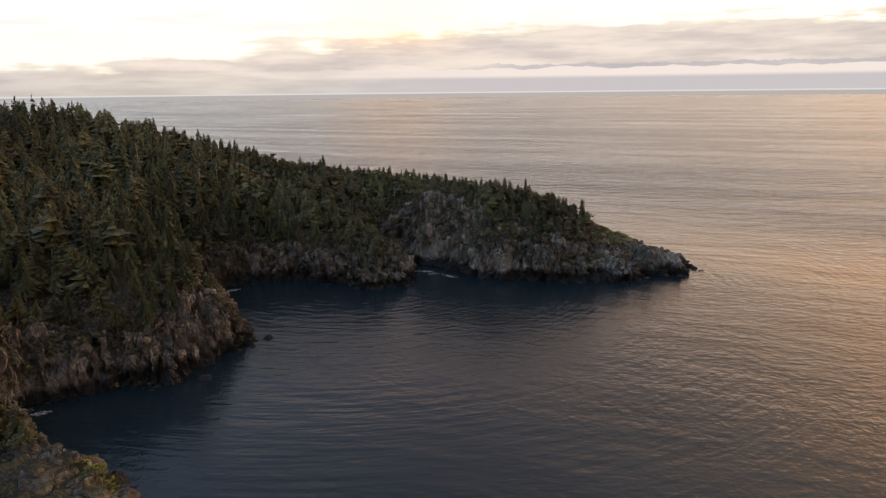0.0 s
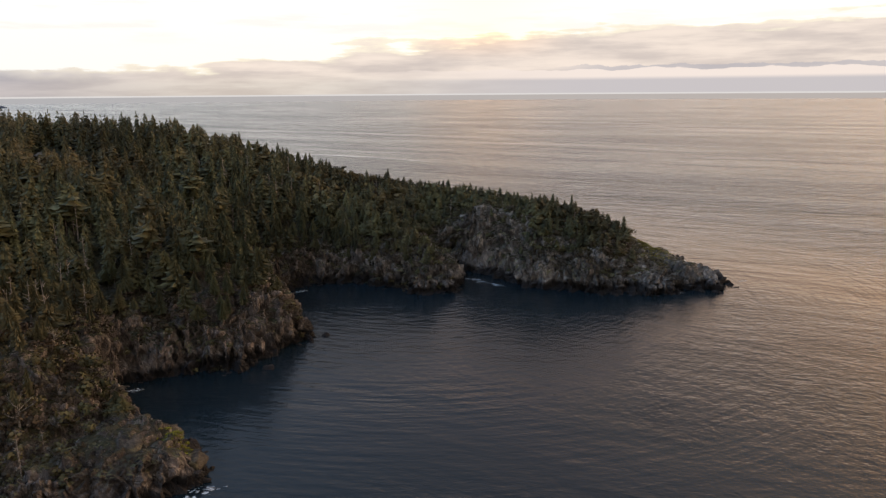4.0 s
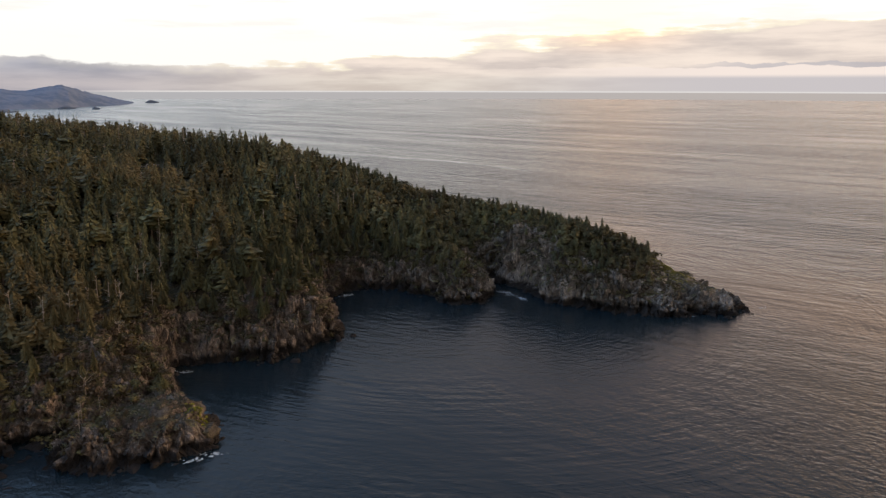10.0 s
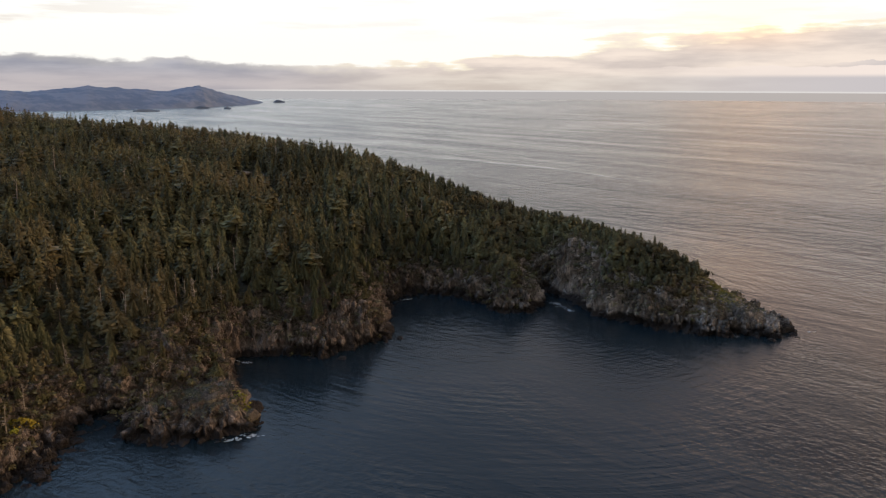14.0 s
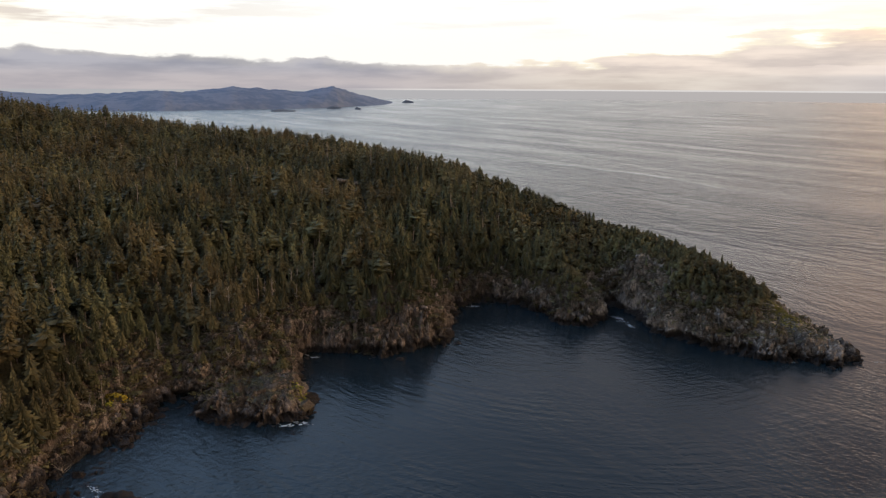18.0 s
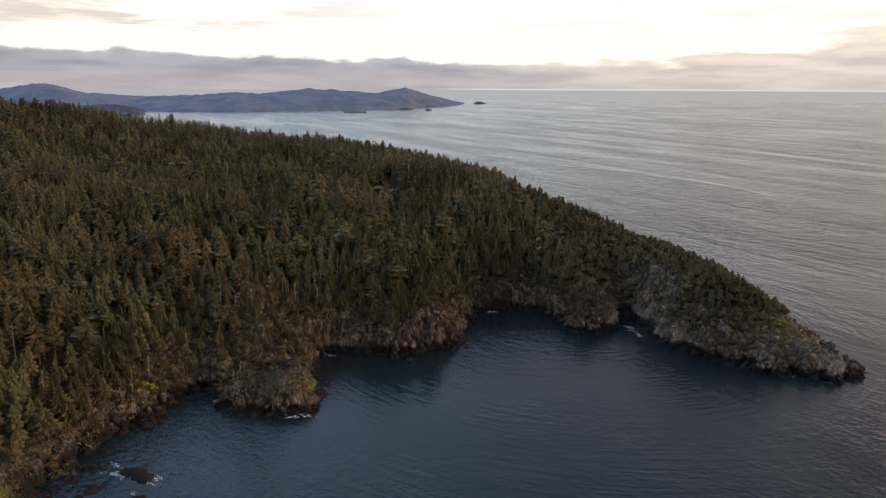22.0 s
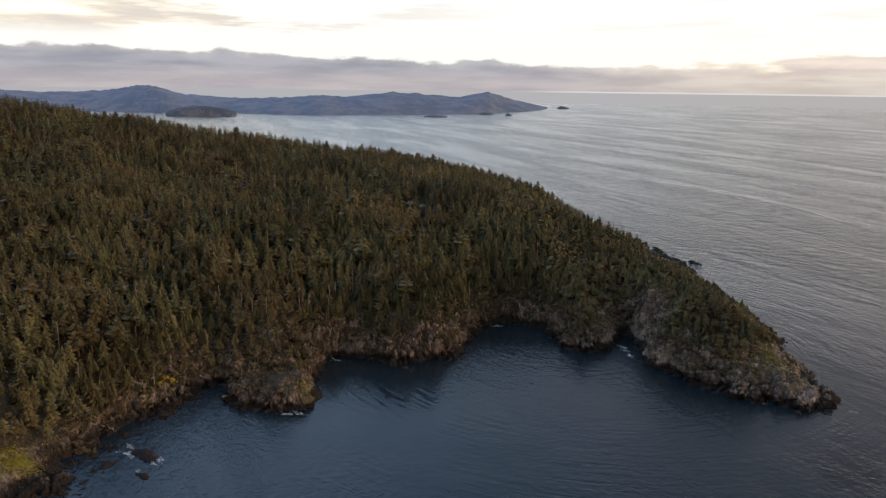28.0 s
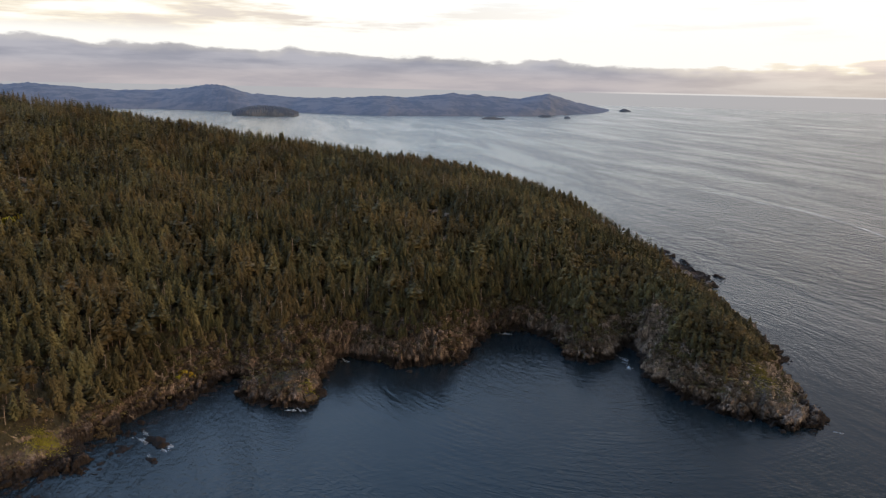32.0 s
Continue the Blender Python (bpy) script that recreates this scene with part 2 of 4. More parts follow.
def ground_colour(n, pos):
    g = n.add("ShaderNodeNewGeometry")
    s = n.add("ShaderNodeSeparateXYZ")
    n.put(s.inputs[0], g.outputs["True Normal"])
    a = n.noise(pos, 0.09, 5, 0.6)
    b = n.noise(pos, 0.9, 5, 0.6)
    turf = n.mix(n.step(b, 0.35, 0.65), (0.036, 0.034, 0.019), (0.074, 0.066, 0.034))
    turf = n.mix(n.step(a, 0.5, 0.68), turf, (0.062, 0.050, 0.032))
    up = n.math("ADD", s.outputs[2], n.math("MULTIPLY", n.math("SUBTRACT", a, 0.5), 0.7))
    up = n.math("ADD", up, n.math("MULTIPLY", n.math("SUBTRACT", b, 0.5), 0.35))
    green = n.math("MULTIPLY", n.step(up, 0.56, 0.76), n.step(zpart(n, pos), 3.0, 6.5))
    rock = rock_colour(n, pos)
    lichen = n.math("MULTIPLY", n.step(s.outputs[2], 0.45, 0.72), n.math("MULTIPLY", n.step(n.noise(pos, 0.35, 4, 0.6), 0.48, 0.6), n.step(zpart(n, pos), 3.2, 4.6)))
    rock = n.mix(n.math("MULTIPLY", lichen, 0.8), rock, (0.30, 0.27, 0.13))
    return n.mix(green, rock, turf)


def foliage(dark, light, dry, scale=0.22):
    """Leaf colour that changes from plant to plant, with drier stretches of wood and small differences from spray to spray."""
    def paint(n, pos):
        g = n.add("ShaderNodeNewGeometry")
        s = n.add("ShaderNodeSeparateXYZ")
        n.put(s.inputs[0], pos)
        plan = n.xyz(s.outputs[0], s.outputs[1], 0.0)
        a = n.noise(plan, scale * 1.5, 1, 0.5)
        big = n.noise(plan, 0.022, 4, 0.6)
        c = n.mix(n.step(a, 0.33, 0.67), dark, light)
        c = n.mix(n.math("MULTIPLY", n.step(big, 0.42, 0.66), 0.8), c, dry)
        r = n.math("ADD", 0.85, n.math("MULTIPLY", g.outputs["Random Per Island"], 0.30))
        r = n.math("MULTIPLY", r, n.step(n.noise(plan, 0.3, 2, 0.6), 0.3, 0.7, 0.78, 1.22))
        r = n.math("MULTIPLY", r, n.step(n.noise(plan, 0.03, 3, 0.55), 0.32, 0.68, 0.60, 1.34))
        return n.mix(1.0, c, n.xyz(r, r, r), "MULTIPLY")
    return paint


def bark(a, b):
    return lambda n, pos: n.mix(n.step(n.noise(pos, 3.0, 4), 0.35, 0.65), a, b)


M_GROUND = material("rock_and_turf", ground_colour, 0.85, 0.25, rock_bump, 0.6)
M_ROCK = material("grey_brown_rock", rock_colour, 0.85, 0.25, rock_bump, 0.45)
M_FIR = material("fir_needles", foliage((0.043, 0.046, 0.025), (0.100, 0.098, 0.046), (0.120, 0.096, 0.048)), 0.7, 0.15)
M_PINE = material("pine_needles", foliage((0.050, 0.049, 0.025), (0.115, 0.104, 0.046), (0.130, 0.098, 0.048)), 0.7, 0.15)
M_BUSH = material("scrub_leaves", foliage((0.040, 0.034, 0.022), (0.082, 0.066, 0.042), (0.090, 0.062, 0.044), 0.5), 0.75, 0.15)
M_GRASS = material("moss_and_grass", foliage((0.16, 0.165, 0.02), (0.31, 0.30, 0.04), (0.24, 0.22, 0.04), 0.6), 0.8, 0.1)
M_OLIVE = material("olive_grass", foliage((0.19, 0.17, 0.04), (0.33, 0.285, 0.065), (0.24, 0.20, 0.06), 0.6), 0.85, 0.1)
M_YELLOW = material("yellow_bloom", foliage((0.22, 0.16, 0.015), (0.34, 0.26, 0.03), (0.2, 0.16, 0.03), 0.9), 0.75, 0.15)
M_TAWNY = material("dry_grass", foliage((0.075, 0.058, 0.03), (0.14, 0.108, 0.055), (0.11, 0.082, 0.045), 0.7), 0.85, 0.1)
M_BARK = material("brown_bark", bark((0.09, 0.07, 0.055), (0.20, 0.16, 0.125)), 0.9, 0.1)
M_PALE = material("bleached_wood", bark((0.16, 0.13, 0.105), (0.32, 0.27, 0.22)), 0.85, 0.1)
M_FOAM = material("sea_foam", lambda n, pos: n.mix(n.step(n.noise(pos, 2.0, 4), 0.3, 0.7), (0.35, 0.38, 0.40), (0.65, 0.68, 0.70)), 0.6, 0.3)
# far woods: the haze of distance is put into this blue-grey base colour
M_FAR_HAZED = material("far_forest", lambda n, pos: n.mix(n.step(n.noise(pos, 0.012, 7, 0.68), 0.4, 0.6), (0.118, 0.156, 0.23), (0.18, 0.212, 0.28)), 0.9, 0.1)

# nearer islets: darker, with less of the haze painted into the colour
M_ISLET_HAZED = material("hazed_islet_wood", lambda n, pos: n.mix(n.step(n.noise(pos, 0.02, 5, 0.6), 0.4, 0.62), (0.085, 0.105, 0.14), (0.13, 0.145, 0.17)), 0.9, 0.1)


def sea_material():
    m = bpy.data.materials.new("sea_water")
    m.use_nodes = True
    n = Nodes(m.node_tree)
    pos = n.add("ShaderNodeNewGeometry").outputs["Position"]
    mp = n.add("ShaderNodeMapping")
    n.put(mp.inputs["Vector"], pos)
    mp.inputs["Rotation"].default_value = (0, 0, radians(22))
    mp.inputs["Scale"].default_value = (0.34, 1.0, 1.0)
    v = mp.outputs[0]
    # ripples spread in rings out of the cove, and run in long crests over the open sea
    s = n.add("ShaderNodeSeparateXYZ")
    n.put(s.inputs[0], pos)
    dx, dy = n.math("SUBTRACT", s.outputs[0], -92.0), n.math("SUBTRACT", s.outputs[1], 205.0)
    r = n.math("SQRT", n.math("ADD", n.math("MULTIPLY", dx, dx), n.math("MULTIPLY", dy, dy)))
    th = n.math("ARCTAN2", dy, dx)
    ring = n.noise(n.xyz(r, n.math("MULTIPLY", th, 11.0), 0.0), 0.52, 2, 0.45)
    swell = n.noise(v, 0.15, 2, 0.5)
    chop = n.noise(pos, 0.5, 4, 0.6)
    turn = n.add("ShaderNodeMapping")
    n.put(turn.inputs["Vector"], pos)
    turn.inputs["Rotation"].default_value = (0, 0, radians(-24))
    squash = n.add("ShaderNodeMapping")
    n.put(squash.inputs["Vector"], turn.outputs[0])
    squash.inputs["Scale"].default_value = (0.42, 1.0, 1.0)
    crest_sea = n.noise(squash.outputs[0], 0.15, 4, 0.6)
    # round the point the crests bend in towards the cove
    bend = n.add("ShaderNodeMapping")
    n.put(bend.inputs["Vector"], pos)
    bend.inputs["Rotation"].default_value = (0, 0, radians(14))
    narrow = n.add("ShaderNodeMapping")
    n.put(narrow.inputs["Vector"], bend.outputs[0])
    narrow.inputs["Scale"].default_value = (0.3, 1.0, 1.0)
    crest_cove = n.noise(narrow.outputs[0], 0.34, 3, 0.6)
    seaward = n.step(s.outputs[1], 205.0, 300.0)
    crest = n.math("ADD", n.math("MULTIPLY", crest_sea, n.math("MULTIPLY", seaward, 1.5)), n.math("MULTIPLY", crest_cove, n.math("SUBTRACT", 0.8, n.math("MULTIPLY", seaward, 0.8))))
    fine = n.noise(pos, 1.2, 3, 0.6)
    roll = n.noise(v, 0.035, 3, 0.55)
    gust = n.step(n.noise(pos, 0.008, 3, 0.5), 0.35, 0.65)
    near = n.step(r, 250.0, 110.0)
    lm = n.add("ShaderNodeMapping")
    n.put(lm.inputs["Vector"], pos)
    lm.inputs["Rotation"].default_value = (0, 0, radians(-28))
    lm.inputs["Scale"].default_value = (0.15, 1.0, 1.0)
    lanes = n.step(n.noise(lm.outputs[0], 0.016, 4, 0.6, distort=0.6), 0.36, 0.62, 0.42, 1.2)
    away = n.step(r, 130.0, 480.0, 1.0, 0.2)
    chop = n.math("MULTIPLY", n.math("MULTIPLY", chop, lanes), away)
    fine = n.math("MULTIPLY", fine, away)
    h = n.math("ADD", n.math("MULTIPLY", swell, 0.35), n.math("MULTIPLY", chop, n.math("SUBTRACT", 1.15, n.math("MULTIPLY", near, 0.85))))
    # the open sea is rougher than the cove
    off = n.step(r, 160.0, 800.0)
    h = n.math("ADD", h, n.math("MULTIPLY", roll, n.math("ADD", n.math("SUBTRACT", 1.5, near), n.math("MULTIPLY", off, 0.3))))
    long_ = n.noise(v, 0.013, 4, 0.62)
    h = n.math("ADD", h, n.math("MULTIPLY", long_, n.math("MULTIPLY", off, 0.4)))
    h = n.math("ADD", h, n.math("MULTIPLY", crest, n.math("MULTIPLY", n.math("SUBTRACT", 1.0, near), n.math("MULTIPLY", lanes, 2.5))))
    h = n.math("ADD", h, n.math("MULTIPLY", ring, n.math("MULTIPLY", n.math("MULTIPLY", near, n.step(n.noise(pos, 0.02, 2, 0.5), 0.35, 0.65, 0.12, 1.0)), 0.42)))
    h = n.math("ADD", h, n.math("MULTIPLY", fine, n.math("MULTIPLY", n.math("ADD", 0.12, n.math("MULTIPLY", gust, 0.16)), n.math("SUBTRACT", 1.0, n.math("MULTIPLY", near, 0.6)))))
    # short wind ripples, finer than the chop, in patches
    rm = n.add("ShaderNodeMapping")
    n.put(rm.inputs["Vector"], turn.outputs[0])
    rm.inputs["Scale"].default_value = (0.3, 1.0, 1.0)
    ripple = n.noise(rm.outputs[0], 0.62, 2, 0.5)
    h = n.math("ADD", h, n.math("MULTIPLY", ripple, n.math("MULTIPLY", n.step(r, 900.0, 150.0), n.math("ADD", 0.1, n.math("MULTIPLY", n.math("SUBTRACT", 1.0, near), 0.75)))))
    k = n.add("ShaderNodeBump")
    k.inputs["Distance"].default_value = 0.55
    n.put(k.inputs["Height"], h)
    b = n.add("ShaderNodeBsdfPrincipled")
    n.put(b.inputs["Base Color"], n.mix(n.step(n.noise(pos, 0.01, 3), 0.35, 0.65), (0.007, 0.014, 0.019), (0.010, 0.019, 0.026)))
    n.put(b.inputs["Roughness"], n.math("SUBTRACT", n.math("ADD", 0.14, n.math("MULTIPLY", n.math("MULTIPLY", off, lanes), 0.06)), n.math("MULTIPLY", near, 0.03)))
    b.inputs["IOR"].default_value = 1.33
    n.put(b.inputs["Normal"], k.outputs[0])
    n.put(n.add("ShaderNodeOutputMaterial").inputs[0], b.outputs[0])
    return m


M_SEA = sea_material()


# ---------------------------------------------------------------- mesh helpers
def mesh_from(name, verts, faces, mats, index=None, smooth=False):
    """A mesh from arrays: verts (n, 3), faces (m, 3 or 4)."""
    verts, faces = np.asarray(verts, np.float32), np.asarray(faces, np.int32)
    me = bpy.data.meshes.new(name)
    k = faces.shape[1]
    me.vertices.add(len(verts))
    me.vertices.foreach_set("co", verts.ravel())
    me.loops.add(faces.size)
    me.loops.foreach_set("vertex_index", faces.ravel())
    me.polygons.add(len(faces))
    me.polygons.foreach_set("loop_start", np.arange(0, faces.size, k, dtype=np.int32))
    me.polygons.foreach_set("loop_total", np.full(len(faces), k, np.int32))
    for m in mats:
        me.materials.append(m)
    if index is not None:
        me.polygons.foreach_set("material_index", np.asarray(index, np.int32))
    me.polygons.foreach_set("use_smooth", np.full(len(faces), smooth))
    me.update(calc_edges=True)
    me.validate()
    return me


def part(name, me, parent, label=""):
    ob = new(name, me)
    ob.parent = parent
    return tagged(ob, label)


def hashed(ix, iy, iz, seed):
    h = (ix * 374761393 + iy * 668265263 + iz * 2147483647 + seed * 974634777) & 0xFFFFFFFF
    h = ((h ^ (h >> 13)) * 1274126177) & 0xFFFFFFFF
    return ((h ^ (h >> 16)) & 0xFFFFFF) / 16777215.0


def vnoise(x, y, z=None, seed=0):
    """Smooth value noise from 0 to 1."""
    z = np.zeros_like(x) if z is None else z
    f = [np.floor(v).astype(np.int64) for v in (x, y, z)]
    u = [v - np.floor(v) for v in (x, y, z)]
    u = [v * v * (3 - 2 * v) for v in u]
    out = 0
    for i in (0, 1):
        for j in (0, 1):
            for k in (0, 1):
                w = (u[0] if i else 1 - u[0]) * (u[1] if j else 1 - u[1]) * (u[2] if k else 1 - u[2])
                out = out + w * hashed(f[0] + i, f[1] + j, f[2] + k, seed)
    return out


def fbm(x, y, z=None, seed=0, octaves=4):
    out, amp, tot = 0, 1.0, 0.0
    for o in range(octaves):
        s = 2.0 ** o
        out = out + amp * vnoise(x * s, y * s, None if z is None else z * s, seed + o)
        tot += amp
        amp *= 0.5
    return out / tot


# ---------------------------------------------------------------- lie of the land
COVE = [(18, -70), (-2, -8), (-13, 11), (-21, 22), (-31, 29.5), (-45, 33.5), (-59, 41), (-66, 48), (-74, 54), (-82, 58.5), (-81, 61), (-72, 59.5), (-64, 63.5),
        (-58, 71), (-55.5, 81), (-58, 90), (-65, 93.5), (-76, 95), (-88, 98), (-98, 104), (-97, 110), (-89, 115.5), (-83.5, 122), (-82.5, 128),
        (-85, 136), (-83, 145), (-87, 151), (-99, 158), (-112, 170), (-117, 181), (-110, 189), (-96, 191), (-83, 190), (-75, 196),
        (-74, 204), (-80, 214), (-88, 222), (-76, 219), (-63, 213), (-49, 213), (-35, 214.5), (-24, 221), (-11, 230), (-3, 236.5), (-2, 246), (-3, 254)]
BACK = [(-15, 260), (-38, 268), (-54, 275), (-65, 287), (-82, 287), (-110, 293), (-140, 304), (-158, 312), (-172, 325), (-185, 339),
        (-202, 338), (-240, 345), (-300, 342), (-380, 330), (-470, 290), (-560, 210), (-640, 90), (-720, -120), (-760, -420), (60, -420)]


def smooth_ring(pts, n=5):
    """A closed Catmull-Rom curve through the points."""
    p = np.array(pts, float)
    out = []
    for i in range(len(p)):
        a, b, c, d = p[i - 1], p[i], p[(i + 1) % len(p)], p[(i + 2) % len(p)]
        for t in np.arange(n) / n:
            out.append(0.5 * (2 * b + (c - a) * t + (2 * a - 5 * b + 4 * c - d) * t * t + (3 * b - a - 3 * c + d) * t ** 3))
    return np.array(out)


RING = smooth_ring(COVE + BACK)


def inland(x, y):
    """Metres from the shore line, positive on land."""
    sh = x.shape
    x, y = x.ravel(), y.ravel()
    best = np.full(x.size, 1e9)
    ins = np.zeros(x.size, bool)
    for a, b in zip(RING, np.roll(RING, -1, 0)):
        ab = b - a
        t = np.clip(((x - a[0]) * ab[0] + (y - a[1]) * ab[1]) / (ab @ ab + 1e-9), 0, 1)
        best = np.minimum(best, (x - a[0] - t * ab[0]) ** 2 + (y - a[1] - t * ab[1]) ** 2)
        if a[1] != b[1]:
            c = (a[1] > y) != (b[1] > y)
            ins ^= c & (x < (b[0] - a[0]) * (y - a[1]) / (b[1] - a[1]) + a[0])
    d = np.sqrt(best)
    return np.where(ins, d, -d).reshape(sh)


# hills and hollows: x, y, metres, reach
SWELLS = [(-435, -135, 55, 130), (-66, 237, 6, 16), (-46, 241, 2.4, 13), (-92, 240, 4, 16), (-8, 247, -2.6, 16), (-64, 81, -4.5, 10), (-30, 18, -3, 18),
          (-98, 142, 3, 14), (-92, 84, 7.0, 10), (-79.5, 71, -4.5, 5), (-80, 79, -5.5, 5), (-81, 88, -4.5, 5), (-225, 165, 4, 35), (-187, 338, -6, 18), (-66, 283, -5, 12), (-300, 60, -5, 50),
          (-150, 275, -3, 45), (-110, 178, -2, 14), (-100, 66, -4, 12)]
# higher and lower stretches of the sea cliff: x, y, metres, reach
SHORES = [(-1, 247, -3.2, 11), (-24, 14, -3.2, 14), (-48, 34, -3.0, 12), (-83, 230, 9.0, 7), (-68, 228, 5.0, 7), (-187, 338, -3, 16), (-66, 286, -3.5, 9), (-76, 74, -3.0, 6), (-60, 84, 0.5, 8), (-104, 104, 4.0, 6), (-118, 182, 3.0, 7), (-86, 132, 1.5, 9)]
RIDGES = [(-20, 246, -2.6, 14), (-45, 245, -2.3, 16), (-75, 245, -4.6, 18), (-110, 255, 1.8, 22), (-150, 270, 1.4, 28), (-150, 220, -1.7, 28),
          (-200, 300, -5.4, 30), (-200, 240, 5.3, 35), (-250, 300, -24.2, 40), (-260, 230, 5.7, 45), (-340, 180, 0.8, 55), (-420, 220, 6.2, 60),
          (-420, 120, 1.9, 60), (-448, 118, 2.2, 38), (-500, 150, 3.0, 70), (-420, 30, 4.7, 60), (-520, 30, 1.4, 70), (-430, -60, -7.8, 60), (-330, 40, -1.6, 50), (-250, 150, -4.2, 45)]


def shelf(x, y):
    """1 along the low rocky south shore, 0 elsewhere."""
    return np.clip((60 - y) / 14, 0, 1) * np.clip((x + 95) / 15, 0, 1)


def land(x, y):
    """Height of the ground without rock relief, and the distance from the shore."""
    wx, wy = x + 3.0 * (fbm(x * 0.14, y * 0.14, seed=3, octaves=3) - 0.5), y + 3.0 * (fbm(x * 0.14, y * 0.14, seed=9, octaves=3) - 0.5)
    d = inland(wx, wy) - 0.9
    k = np.maximum(d, 0)
    steep = 1.7 + 2.6 * vnoise(x * 0.06, y * 0.06, seed=5)
    flat = shelf(x, y)
    steep = steep + 3.4 * flat
    cliff = 6.6 - 3.6 * flat + sum(a * np.exp(-((x - cx) ** 2 + (y - cy) ** 2) / (2 * r * r)) for cx, cy, a, r in SHORES)
    cliff = np.maximum(cliff, 0.7)
    h = cliff * (1 - np.exp(-(k / steep) ** 1.5)) + 35 * (1 - np.exp(-k / 78)) * (1 - flat * np.exp(-k / 13)) - 1.3 * (1 - np.exp(-k / 45))
    for cx, cy, a, r in SWELLS + RIDGES:
        h = h + a * np.exp(-((x - cx) ** 2 + (y - cy) ** 2) / (2 * r * r)) * (1 - np.exp(-k / 6))
    h = h + (fbm(x * 0.03, y * 0.03, seed=21) - 0.5) * 9 * (1 - np.exp(-k / 30))
    h = np.where(d > 0, np.maximum(h, 0.15 * k), d * 0.9)
    return h, d


def blocks(x, y, z, size, seed, sharp=5.0):
    """Jointed rock: how far from the joints (0 to 1), and the height of each block's own tilted face (about -1 to 1)."""
    p = np.stack([x / size, y / size, z / size])
    c = np.floor(p).astype(np.int64)
    f1, f2, face = np.full(x.shape, 9.0), np.full(x.shape, 9.0), np.zeros(x.shape)
    for i in (-1, 0, 1):
        for j in (-1, 0, 1):
            for k in (-1, 0, 1):
                q = [c[0] + i, c[1] + j, c[2] + k]
                off = [p[m] - q[m] - hashed(*q, seed + m) for m in range(3)]
                d = off[0] ** 2 + off[1] ** 2 + off[2] ** 2
                first = d < f1
                f2 = np.where(first, f1, np.minimum(f2, d))
                own = 2 * hashed(*q, seed + 7) - 1 + sum(1.5 * (hashed(*q, seed + 9 + m) - 0.5) * off[m] for m in range(3))
                face = np.where(first, own, face)
                f1 = np.where(first, d, f1)
    return np.clip((np.sqrt(f2) - np.sqrt(f1)) * sharp, 0, 1), face


def axis(spans):
    """Grid lines with a step of their own in each span."""
    out = [np.arange(a, b, s) for a, b, s in spans]
    return np.concatenate(out)


